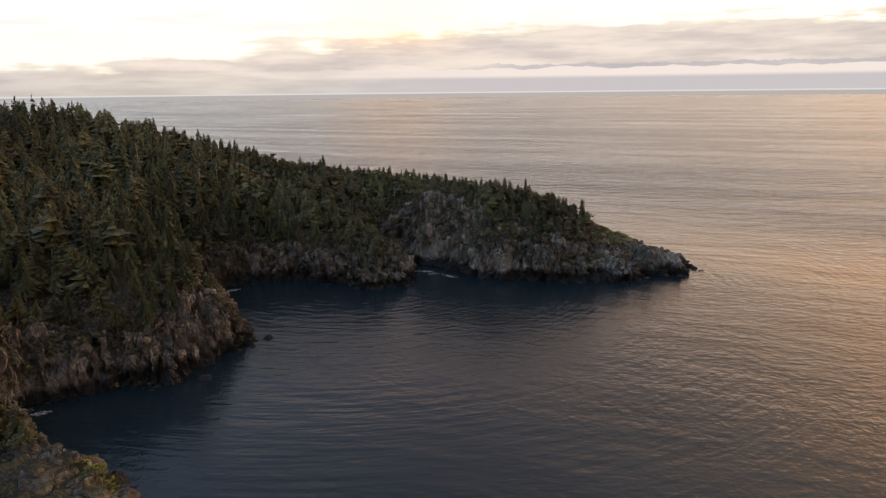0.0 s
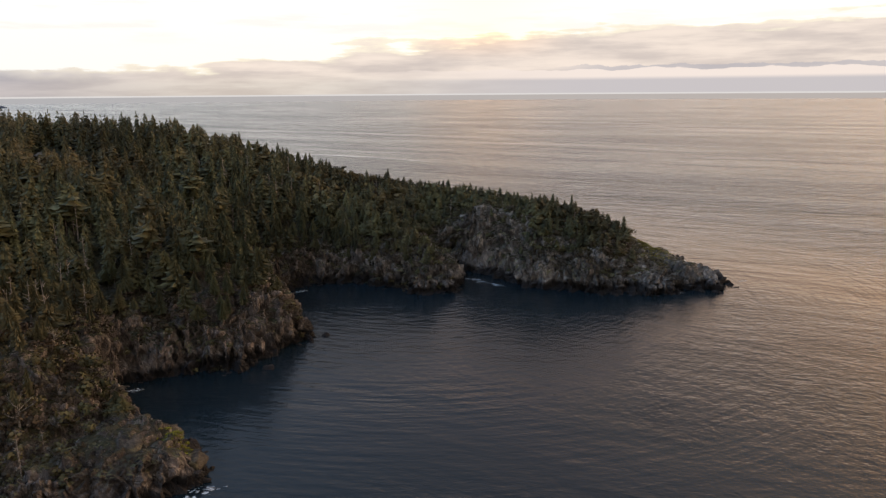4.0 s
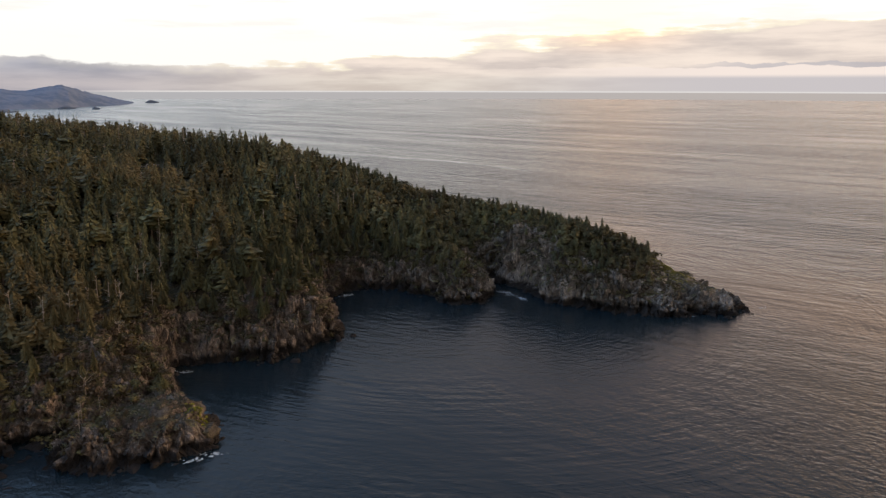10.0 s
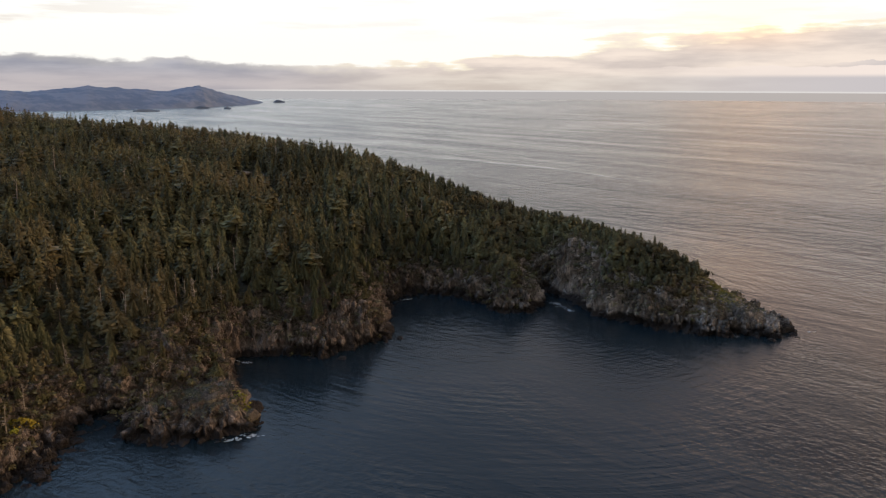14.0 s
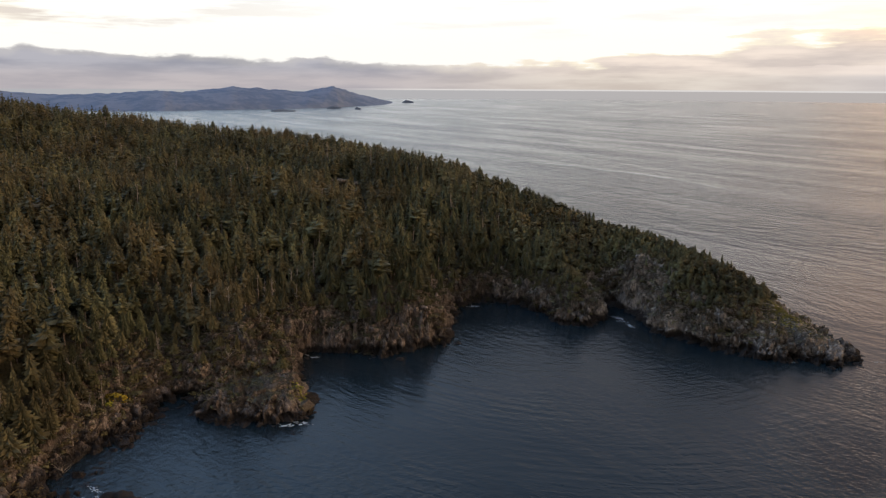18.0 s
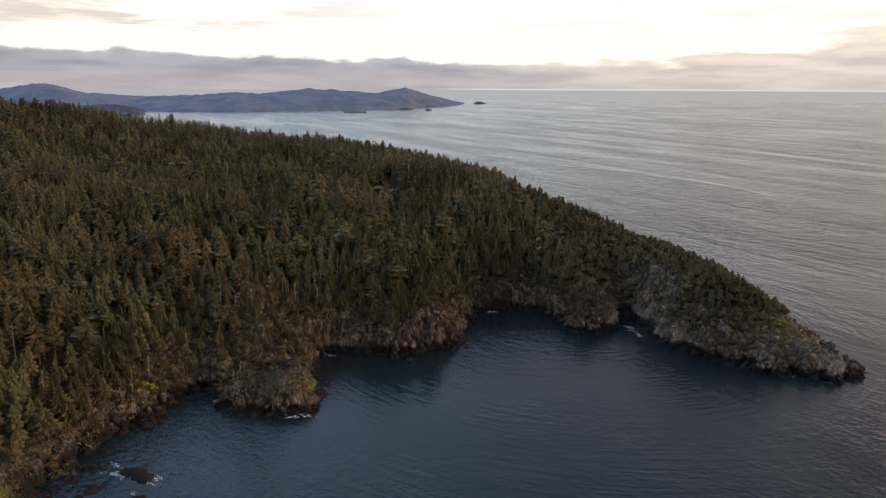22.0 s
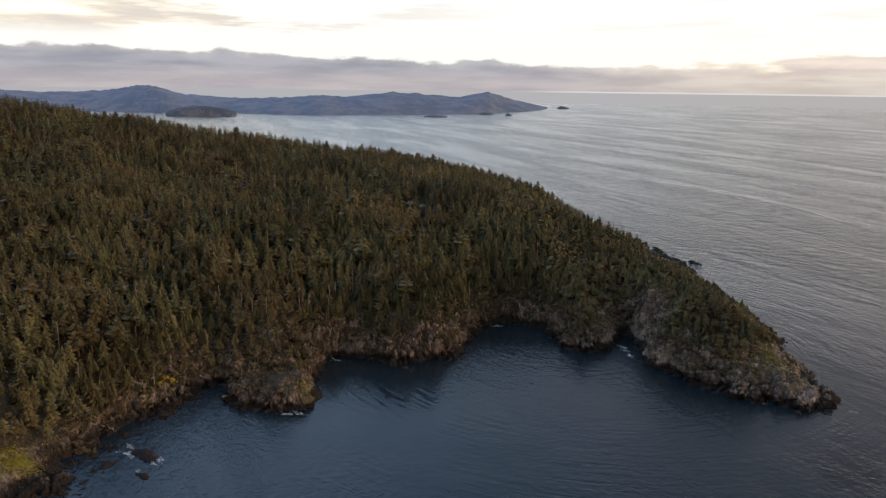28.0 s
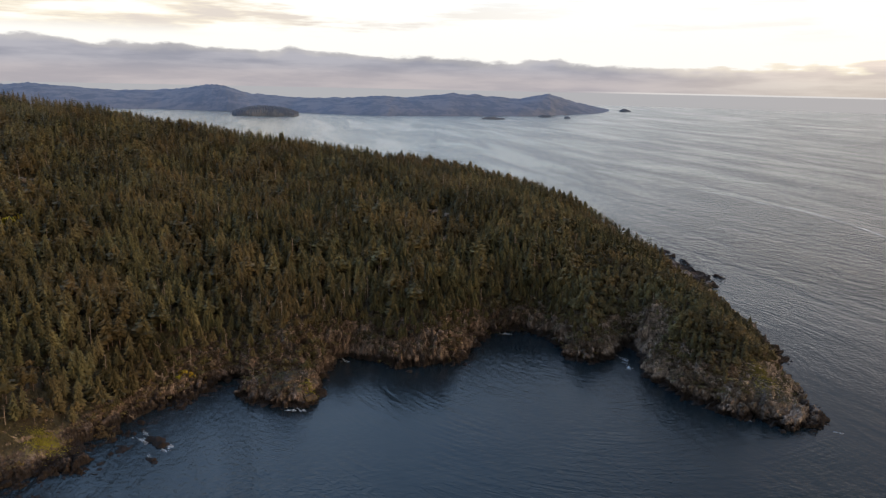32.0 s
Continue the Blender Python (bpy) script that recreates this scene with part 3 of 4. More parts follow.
def build_ground():
    gx = axis([(-770, -420, 8), (-420, -210, 3.5), (-210, -125, 1.4), (-125, 2, 0.38), (2, 64, 4)])
    gy = axis([(-430, -60, 9), (-60, 0, 2), (0, 262, 0.38), (262, 352, 1.0)])
    X, Y = np.meshgrid(gx, gy)
    Z, D = land(X, Y)
    # rock relief, strongest on the cliffs and fading into the forest floor
    craggy = np.clip((D + 1.5) / 3, 0, 1) * np.exp(-np.maximum(D - 8, 0) / 7)
    craggy = craggy * (1 - 0.55 * np.exp(-((X + 63) ** 2 + (Y - 82) ** 2) / 150))
    gy_, gx_ = np.gradient(Z, gy, gx)
    slope = np.hypot(gx_, gy_)
    nx, ny = -gx_ / (slope + 1e-6), -gy_ / (slope + 1e-6)
    out = np.zeros_like(Z)
    k = craggy > 0.02
    x, y, z = X[k], Y[k], Z[k]
    warp = fbm(x * 0.3, y * 0.3, z * 0.3, seed=15, octaves=2) * 3
    lean = x * 0.35 + y * 0.2
    big, face = blocks(x + warp, y - warp, z * 0.5 + lean, 6.5, 31)
    dome, _ = blocks(x + 2 * warp, y - 2 * warp, z * 0.12, 12.0, 95, 1.7)
    mid, face2 = blocks(x + warp, y + warp, z * 0.6 + lean, 2.6, 47)
    small, face3 = blocks(x, y, z * 0.8 + lean, 1.15, 63)
    crack = 1 - np.abs(2 * fbm(x * 0.16, y * 0.16, z * 0.05, seed=53, octaves=4) - 1)
    fine = fbm(x * 1.1, y * 1.1, z * 1.1, seed=51, octaves=3) - 0.5
    out[k] = craggy[k] * (3.6 * np.sqrt(dome) - 2.5 + 1.1 * face + 0.75 * face2 + 0.4 * face3 + 0.7 * fine - 1.2 * (1 - big) - 0.8 * (1 - mid) - 0.4 * (1 - small)
                          - 2.6 * np.clip((crack - 0.86) / 0.14, 0, 1))
    push = np.clip(slope, 0, 1.2) / 1.2
    Xn, Yn = X + nx * out * push, Y + ny * out * push
    Zn = np.where(D > -6, Z + out * (1 - 0.55 * push) * 0.8, Z)
    Zn = np.maximum(Zn, -5)
    rows, cols = X.shape
    i = np.arange(rows * cols).reshape(rows, cols)
    q = np.stack([i[:-1, :-1], i[:-1, 1:], i[1:, 1:], i[1:, :-1]], -1).reshape(-1, 4)
    keep = (D.ravel()[q] > -7).any(1)
    q = q[keep]
    used, inv = np.unique(q, return_inverse=True)
    v = np.stack([Xn.ravel(), Yn.ravel(), Zn.ravel()], 1)[used]
    ob = new("ground", mesh_from("ground", v, inv.reshape(-1, 4), [M_GROUND]))
    tagged(ob, "rocky wooded headland with brown sea cliffs and mossy turf", "headland", kind="structure")
    near = (X > -230) & (X < 5) & (Y > -20) & (Y < 350) & (D > -3)
    tree = KDTree(int(near.sum()))
    for i, p in enumerate(zip(Xn[near], Yn[near])):
        tree.insert((*p, 0.0), i)
    tree.balance()
    ok = (craggy > 0.25) & (slope > 0.45) & (Zn > -0.6) & (X > -215) & (Y > 0)
    return np.stack([Xn[ok], Yn[ok], Zn[ok], np.arctan2(ny[ok], nx[ok])], 1), tree, Zn[near], ob


def build_sea():
    a = np.linspace(0, 2 * np.pi, 97)[:-1]
    r = np.array([0, 60, 150, 400, 1000, 2200, 4980])
    v = [(-60.0, 120.0, 0.0)] + [(-60 + k * math.cos(t), 120 + k * math.sin(t), 0) for k in r[1:] for t in a]
    n = len(a)
    tri = [(0, 1 + j, 1 + (j + 1) % n) for j in range(n)]
    quad = [(1 + k * n + j, 1 + (k + 1) * n + j, 1 + (k + 1) * n + (j + 1) % n, 1 + k * n + (j + 1) % n) for k in range(len(r) - 2) for j in range(n)]
    me = bpy.data.meshes.new("sea")
    me.from_pydata(v, [], tri + quad)
    me.materials.append(M_SEA)
    tagged(new("water", me), "dark rippled sea water with a grey evening sheen", "sea", kind="structure")


from mathutils.kdtree import KDTree

CLIFF, NEAREST, NEAR_Z, GROUND = build_ground()


def settle(x, y, z):
    """The height of the rock surface at (x, y), where it is finely modelled."""
    if -228 < x < 3 and -18 < y < 348:
        _, i, far = NEAREST.find((x, y, 0.0))
        if far < 2.0:
            return float(NEAR_Z[i])
    return float(z)



build_sea()


# ---------------------------------------------------------------- far islands
def far_island(name, label, bearings, shore, heights, depth, seed, rough=9.0, mat=None):
    """A wooded island across the strait: bearings in degrees from +y seen from the south, its shore metres off and its heights along them."""
    c = np.array((180.0, 72.0))
    n, m = 200, 26
    rng = np.linspace(0, 1, n)
    az = np.interp(rng, np.linspace(0, 1, len(bearings)), bearings)
    h = np.interp(rng, np.linspace(0, 1, len(heights)), heights)
    near = np.interp(rng, np.linspace(0, 1, len(shore)), shore)
    az = np.radians(az)
    ends = np.clip(np.minimum(rng, 1 - rng) * 14, 0, 1) ** 0.6
    V = []
    for j in range(m):
        t = j / (m - 1)
        r = near + depth * (0.5 + (t - 0.5) * (0.1 + 0.9 * ends))
        bump = fbm(az * 60, np.full(n, t * 5.0), seed=seed) - 0.5
        trees = (vnoise(az * 1500, np.full(n, t * 60.0), seed=seed + 5) - 0.5) * rough
        z = h * (math.sin(math.pi * t) ** 0.75) * (1 + 0.12 * bump) + trees * np.minimum(1, h / 20)
        z = np.maximum(z, -1.0) if 0 < j < m - 1 else np.full(n, -1.5)
        z = np.where(ends < 0.02, -1.5, z)
        V.append(np.stack([c[0] + r * np.sin(az), c[1] + r * np.cos(az), z], 1))
    i = np.arange(n * m).reshape(m, n)
    q = np.stack([i[:-1, :-1], i[1:, :-1], i[1:, 1:], i[:-1, 1:]], -1).reshape(-1, 4)
    return tagged(new(name, mesh_from(name, np.concatenate(V), q, [mat or M_FAR_HAZED], smooth=True)), label, "island", kind="structure")


# the islands get their aerial haze from their painted colour
far_island("backdrop_island", "long wooded island across the strait, painted blue-grey with haze",
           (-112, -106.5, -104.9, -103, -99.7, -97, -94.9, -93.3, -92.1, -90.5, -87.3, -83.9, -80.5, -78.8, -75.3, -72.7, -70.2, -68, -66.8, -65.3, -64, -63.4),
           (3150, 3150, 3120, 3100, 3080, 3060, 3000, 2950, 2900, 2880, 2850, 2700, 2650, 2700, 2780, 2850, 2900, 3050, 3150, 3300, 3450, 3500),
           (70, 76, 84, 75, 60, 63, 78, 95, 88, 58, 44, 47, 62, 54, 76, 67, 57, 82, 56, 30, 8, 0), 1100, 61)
far_island("backdrop_islet", "low dark wooded islet in the strait, painted with thin haze", (-91.8, -86.9), (2520, 2540), (12, 25, 32, 30, 24, 11), 160, 71, 5.0, M_ISLET_HAZED)
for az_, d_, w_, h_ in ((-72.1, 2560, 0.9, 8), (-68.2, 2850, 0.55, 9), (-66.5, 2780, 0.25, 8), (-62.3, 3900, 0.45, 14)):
    far_island("backdrop_islet", "small bare rock islet in the strait, painted with thin haze", (az_ - w_, az_ + w_), (d_, d_), (3, h_, h_ * 0.7, 3), 45, 80 + int(h_), 1.5, M_ISLET_HAZED)


# ---------------------------------------------------------------- trees
def fir_arrays(rng, whorls=13, arms=7, width=0.19, top=0.05, droop=0.35, bare=0.12, jag=0.5, broad=1.0):
    """A conifer 1 m high: crown of drooping sprays, as verts and triangles."""
    V, F = [], []
    lop = rng.uniform(0, 6.3)
    for w in range(whorls):
        s = w / (whorls - 1)
        z = bare + (1 - bare) * s ** 0.92 * 0.97
        reach = width * ((1 - s) ** 0.75 * 0.95 + top) * (0.5 + 0.5 * min(1, s * 4 + 0.3)) * rng.uniform(0.8, 1.15)
        k = max(4, round(arms * (1 - 0.4 * s)))
        a0 = rng.uniform(0, 6.3)
        for j in range(k):
            a = a0 + 6.2832 * j / k + rng.uniform(-0.45, 0.45)
            r = reach * rng.uniform(1 - jag, 1.15) * (1 + 0.22 * math.cos(a - lop))
            dz = -droop * r * rng.uniform(0.3, 2.4) + rng.uniform(-0.02, 0.015)
            ca, sa = math.cos(a), math.sin(a)
            wd = r * rng.uniform(0.3, 0.55) * broad
            b = len(V)
            zz = z + rng.uniform(-0.035, 0.035) * (1 - 0.6 * s)
            V += [(0.01 * ca, 0.01 * sa, zz + 0.03), (ca * r * 0.6 - sa * wd, sa * r * 0.6 + ca * wd, zz + dz * 0.75 - rng.uniform(0.0, 0.05)),
                  (ca * r, sa * r, zz + dz), (ca * r * 0.65 + sa * wd, sa * r * 0.65 - ca * wd, zz + dz * 0.75 - rng.uniform(0.0, 0.05))]
            F += [(b, b + 1, b + 2), (b, b + 2, b + 3)]
    b = len(V)
    V += [(0.012, 0, 0.9), (-0.006, 0.01, 0.9), (-0.006, -0.01, 0.9), (0, 0, 1.03)]
    F += [(b, b + 1, b + 3), (b + 1, b + 2, b + 3), (b + 2, b, b + 3)]
    return np.array(V), np.array(F)


def trunk_arrays(top=0.92, r=0.016, lean=0.0, sides=5):
    V, F = [], []
    lv = (0.0, 0.35, 0.7, 1.0)
    for k, s in enumerate(lv):
        for j in range(sides):
            a = 6.2832 * j / sides
            q = r * (1.15 - s)
            V.append((q * math.cos(a) + lean * s * s, q * math.sin(a), top * s - 0.03))
    for k in range(len(lv) - 1):
        for j in range(sides):
            a, b = k * sides + j, k * sides + (j + 1) % sides
            F += [(a, b, b + sides), (a, b + sides, a + sides)]
    return np.array(V), np.array(F)


def clump_arrays(rng, leaves=70, flat=0.8, base=0.15):
    """A rounded, uneven crown 1 m high of small leaf sprays."""
    V, F = [], []
    lobes = [(rng.uniform(-0.28, 0.28), rng.uniform(-0.28, 0.28), rng.uniform(0.4, 0.75), rng.uniform(0.2, 0.33)) for _ in range(5)]
    for _ in range(leaves):
        cx, cy, cz, r = lobes[rng.randrange(5)]
        u = Vector((rng.gauss(0, 1), rng.gauss(0, 1), rng.gauss(0.25, 0.9))).normalized()
        p = Vector((cx, cy, cz * flat + base * 0.3)) + u * r * rng.uniform(0.7, 1.08)
        t = u.orthogonal().normalized()
        t = Matrix.Rotation(rng.uniform(0, 6.3), 3, u) @ t
        o = u.cross(t)
        s = rng.uniform(0.07, 0.13)
        b = len(V)
        V += [tuple(p + t * s), tuple(p + o * s * 0.8 - u * 0.03), tuple(p - t * s), tuple(p - o * s * 0.8 + u * 0.02)]
        F += [(b, b + 1, b + 2), (b, b + 2, b + 3)]
    return np.array(V), np.array(F)


def snag_arrays(rng, arms=12):
    """A dead tree 1 m high: a thin pale stem with bare limbs."""
    V, F = trunk_arrays(1.0, 0.02, rng.uniform(-0.05, 0.05))
    V, F = list(map(tuple, V)), list(map(tuple, F))
    for j in range(arms):
        z = rng.uniform(0.35, 0.95)
        a = rng.uniform(0, 6.3)
        L = rng.uniform(0.07, 0.2) * (1.2 - z)+0.03
        ca, sa = math.cos(a), math.sin(a)
        b = len(V)
        V += [(0, 0, z + 0.012), (-sa * 0.009, ca * 0.009, z - 0.008), (sa * 0.009, -ca * 0.009, z - 0.008), (ca * L, sa * L, z + rng.uniform(-0.02, 0.1))]
        F += [(b, b + 1, b + 3), (b + 1, b + 2, b + 3), (b + 2, b, b + 3)]
    return np.array(V), np.array(F)


R = random.Random(7)
FIRS = [fir_arrays(R, R.randint(15, 17), 9, R.uniform(0.17, 0.26), 0.13, bare=R.choice((0.1, 0.15, 0.3)), broad=0.7) for _ in range(8)]
FIRS_FAR = [fir_arrays(R, 7, 5, R.uniform(0.2, 0.27), 0.14) for _ in range(6)]
PINES = [fir_arrays(R, R.randint(10, 13), 10, R.uniform(0.24, 0.34), 0.2, 0.1, R.choice((0.3, 0.42)), 0.65, 0.75) for _ in range(6)]
FIRS_FINE = [fir_arrays(R, R.randint(24, 29), 17, R.uniform(0.19, 0.28), 0.1, bare=R.choice((0.25, 0.36, 0.48)), jag=0.85, broad=0.3) for _ in range(8)]
PINES_FINE = [fir_arrays(R, R.randint(15, 19), 18, R.uniform(0.26, 0.36), 0.2, 0.1, R.choice((0.35, 0.48)), 0.8, 0.32) for _ in range(6)]
TRUNK = trunk_arrays()
SNAGS = [snag_arrays(R) for _ in range(4)]
CLUMPS = [clump_arrays(R) for _ in range(6)]
TUFTS = [clump_arrays(R, 38) for _ in range(6)]


def scatter(x0, x1, y0, y1, step, seed):
    g = np.random.RandomState(seed)
    X, Y = np.meshgrid(np.arange(x0, x1, step), np.arange(y0, y1, step))
    X = (X + g.uniform(-0.48, 0.48, X.shape) * step).ravel()
    Y = (Y + g.uniform(-0.48, 0.48, Y.shape) * step).ravel()
    return X, Y, g


def rocky(x, y):
    """Where bare rock keeps trees away."""
    n = fbm(x * 0.07, y * 0.07, seed=77, octaves=3)
    bare = np.zeros_like(x)
    for cx, cy, r in ((-86, 225, 9), (-14, 240, 15), (-4, 247, 22), (-190, 166, 4), (-226, 172, 8), (-62, 81, 15), (-24, 12, 9), (-68, 47, 6), (-36, 10, 8), (-87, 87, 6), (-78, 79, 7), (-80, 70, 5), (-50, 3, 8), (-64, 0, 8), (-185, -37, 8), (-177, -34, 7), (-183, 164, 6), (-219, 169, 8), (-250, -50, 11), (-240, -46, 9)):
        bare = np.maximum(bare, np.exp(-((x - cx) ** 2 + (y - cy) ** 2) / (r * r)))
    return bare + (n - 0.5) * 0.7


def head(x, y):
    """1 on the low-wooded outer headland and its back, 0 in the tall forest."""
    return np.clip((y - 196 + 0.35 * (x + 130)) / 30, 0, 1) * np.clip((x + 205) / 60, 0, 1)


def joined(name, picks, mats, label, category):
    """One mesh from many placed templates: (template verts, tris, material slot, x, y, z, height, spin, girth)."""
    VV, FF, MM, off = [], [], [], 0
    for V, F, slot, x, y, z, h, a, g in picks:
        c, s = math.cos(a) * h * g, math.sin(a) * h * g
        W = np.empty_like(V)
        W[:, 0] = x + V[:, 0] * c - V[:, 1] * s
        W[:, 1] = y + V[:, 0] * s + V[:, 1] * c
        W[:, 2] = z + V[:, 2] * h
        VV.append(W)
        FF.append(F + off)
        MM.append(np.full(len(F), slot))
        off += len(V)
    ob = new(name, mesh_from(name, np.concatenate(VV), np.concatenate(FF), mats, np.concatenate(MM)))
    return tagged(ob, label, category, kind="stuff")


def plant_forest():
    X, Y, g = scatter(-420, -36, -60, 345, 3.75, 11)
    Z, D = land(X, Y)
    bare, low = rocky(X, Y), head(X, Y)
    edge = 3.2 + 4.5 * fbm(X * 0.09, Y * 0.09, seed=88) + 5.5 * shelf(X, Y)
    keep = (D > edge) & (bare < 0.42) & (Z > 4)
    X, Y, Z, D, bare, low = (v[keep] for v in (X, Y, Z, D, bare, low))
    u = g.uniform(0, 1, X.size)
    h = (7.6 + 5.8 * g.uniform(0, 1, X.size) ** 1.6) * np.clip(0.36 + D / 40, 0.42, 1.0) * (1 - 0.45 * low)
    h *= (0.85 + 0.3 * fbm(X * 0.04, Y * 0.04, seed=90)) * np.where(g.uniform(0, 1, X.size) < 0.13, 1.1, 0.97)
    spin, girth = g.uniform(0, 6.3, X.size), g.uniform(0.88, 1.25, X.size)
    near = X > -230
    # the 300 trees along the cove stand as things of their own
    h[(X > -135) & (Y < 100)] *= 0.9
    single = set(np.nonzero((X > -135) & (Y > 18) & (Y < 215))[0][np.argsort(D[(X > -135) & (Y > 18) & (Y < 215)])][:300])
    picks = []
    for i in range(X.size):
        kind = "snag" if u[i] < (0.05 if D[i] < 50 else 0.02) else "scrub" if u[i] < 0.75 * low[i] else "pine" if u[i] < 0.3 else "fir"
        a = (X[i], Y[i], settle(X[i], Y[i], Z[i]) - 0.25, h[i], spin[i], girth[i])
        if i in single:
            kind = "pine" if kind == "scrub" else kind
            stand(kind, i, *a)
        elif kind == "snag":
            picks.append((*SNAGS[i % 4], 3, *a))
        elif kind == "scrub":
            picks.append((*CLUMPS[i % 6], 1, *a[:3], h[i] * 0.8, spin[i], girth[i]))
        elif kind == "pine":
            picks.append((*PINES[i % 6], 1, *a))
            if near[i]:
                picks.append((*TRUNK, 2, *a))
        else:
            picks.append((*(FIRS if near[i] else FIRS_FAR)[i % 6], 0, *a))
            if near[i] and D[i] < 90:
                picks.append((*TRUNK, 2, *a))
    # stunted wood over the outer headland, down to the rock above the shore
    X, Y, g = scatter(-128, -30, 185, 290, 2.1, 14)
    Z, D = land(X, Y)
    cliff = np.exp(-((X + 88) ** 2 / 120 + (Y - 230) ** 2 / 90))
    keep = (head(X, Y) > 0.25) & (D > 6.5 + 5.0 * fbm(X * 0.12, Y * 0.12, seed=97)) & (Z > 5.5) & (X < -36 + 0.5 * (240 - Y)) & (cliff < 0.4)
    for i in np.nonzero(keep)[0]:
        a = (X[i], Y[i], settle(X[i], Y[i], Z[i]) - 0.2)
        q, tall = g.uniform(), 1 + 0.4 * min(1.0, max(0.0, (D[i] - 8) / 8))
        if q < 0.2:
            picks.append((*FIRS[i % 6], 0, *a, g.uniform(2.6, 4.8) * tall, g.uniform(0, 6.3), g.uniform(1.1, 1.6)))
        elif q < 0.45:
            picks.append((*PINES[i % 6], 1, *a, g.uniform(2.2, 4.0) * tall, g.uniform(0, 6.3), g.uniform(1.2, 1.7)))
        else:
            picks.append((*CLUMPS[i % 6], 4 if q > 0.66 else int(q < 0.55), *a, g.uniform(1.3, 2.8), g.uniform(0, 6.3), g.uniform(1.0, 1.5)))
    joined("forest", picks, [M_FIR, M_PINE, M_BARK, M_PALE, M_BUSH], "dense dark green conifer forest on the hillside", "forest")
    X, Y, g = scatter(-720, -420, -260, 320, 6.2, 12)
    Z, D = land(X, Y)
    picks = [(*FIRS_FAR[i % 6], 0, X[i], Y[i], Z[i] - 0.3, g.uniform(7, 11), g.uniform(0, 6.3), g.uniform(1.1, 1.6)) for i in np.nonzero(D > 8)[0]]
    X, Y, g = scatter(-420, -60, -200, -60, 4.5, 13)
    Z, D = land(X, Y)
    picks += [(*FIRS_FAR[i % 6], 0, X[i], Y[i], Z[i] - 0.3, g.uniform(7, 11), g.uniform(0, 6.3), g.uniform(1.1, 1.6)) for i in np.nonzero(D > 8)[0]]
    joined("far_forest", picks, [M_FIR], "dark conifer forest over the back of the hill", "forest")


def template(name, label, category, group, pieces):
    """A thing out of pieces (part name, verts, tris, material, part label), kept as the first of its kind."""
    root = tagged(new(name), label, category, group)
    for pname, V, F, m, plabel in pieces:
        part(pname, mesh_from(pname, V, F, [m]), root, plabel)
    return root


KINDS = {"fir": [template("fir_tree", "narrow dark green fir tree above the cove", "tree", "trees round the cove",
                          [("trunk", *TRUNK, M_BARK, "brown bark"), ("crown", *f, M_FIR, "")]) for f in FIRS_FINE],
         "pine": [template("pine_tree", "ragged olive green pine tree on the cliff edge", "tree", "trees round the cove",
                           [("trunk", *TRUNK, M_BARK, "brown bark"), ("crown", *f, M_PINE, "")]) for f in PINES_FINE],
         "snag": [template("dead_tree", "bare bleached dead tree standing among the firs", "dead tree", "dead trees",
                           [("trunk", *f, M_PALE, "")]) for f in SNAGS]}
FRESH = {id(o): True for k in KINDS.values() for o in k}


def stand(kind, i, x, y, z, h, a, g):
    """Stands a tree at its place; the first of each kind is the template itself."""
    ob = KINDS[kind][i % len(KINDS[kind])]
    m = Matrix.LocRotScale((x, y, z), Euler((0, 0, a)), (h * g, h * g, h))
    if FRESH[id(ob)]:
        FRESH[id(ob)] = False
        ob.matrix_basis = m
    else:
        new_ob = copy_thing(ob, Matrix.Identity(4))
        new_ob.matrix_basis = m


plant_forest()
for k, (x, y, h) in enumerate(((-46, 260, 4.2), (-49, 258.5, 3.2), (-58, 256, 5.0), (-61, 254, 4.2), (-55, 257.5, 3.4), (-66, 257, 4.6), (-34, 256, 2.4))):
    z, _ = land(np.array([float(x)]), np.array([float(y)]))
    stand("pine", 3 * k + 1, x, y, settle(x, y, z[0]) - 0.2, h, k * 1.3, 1.5)
for trees in KINDS.values():
    for spare in trees:
        if FRESH[id(spare)]:
            for o in (*spare.children_recursive, spare):
                bpy.data.objects.remove(o)


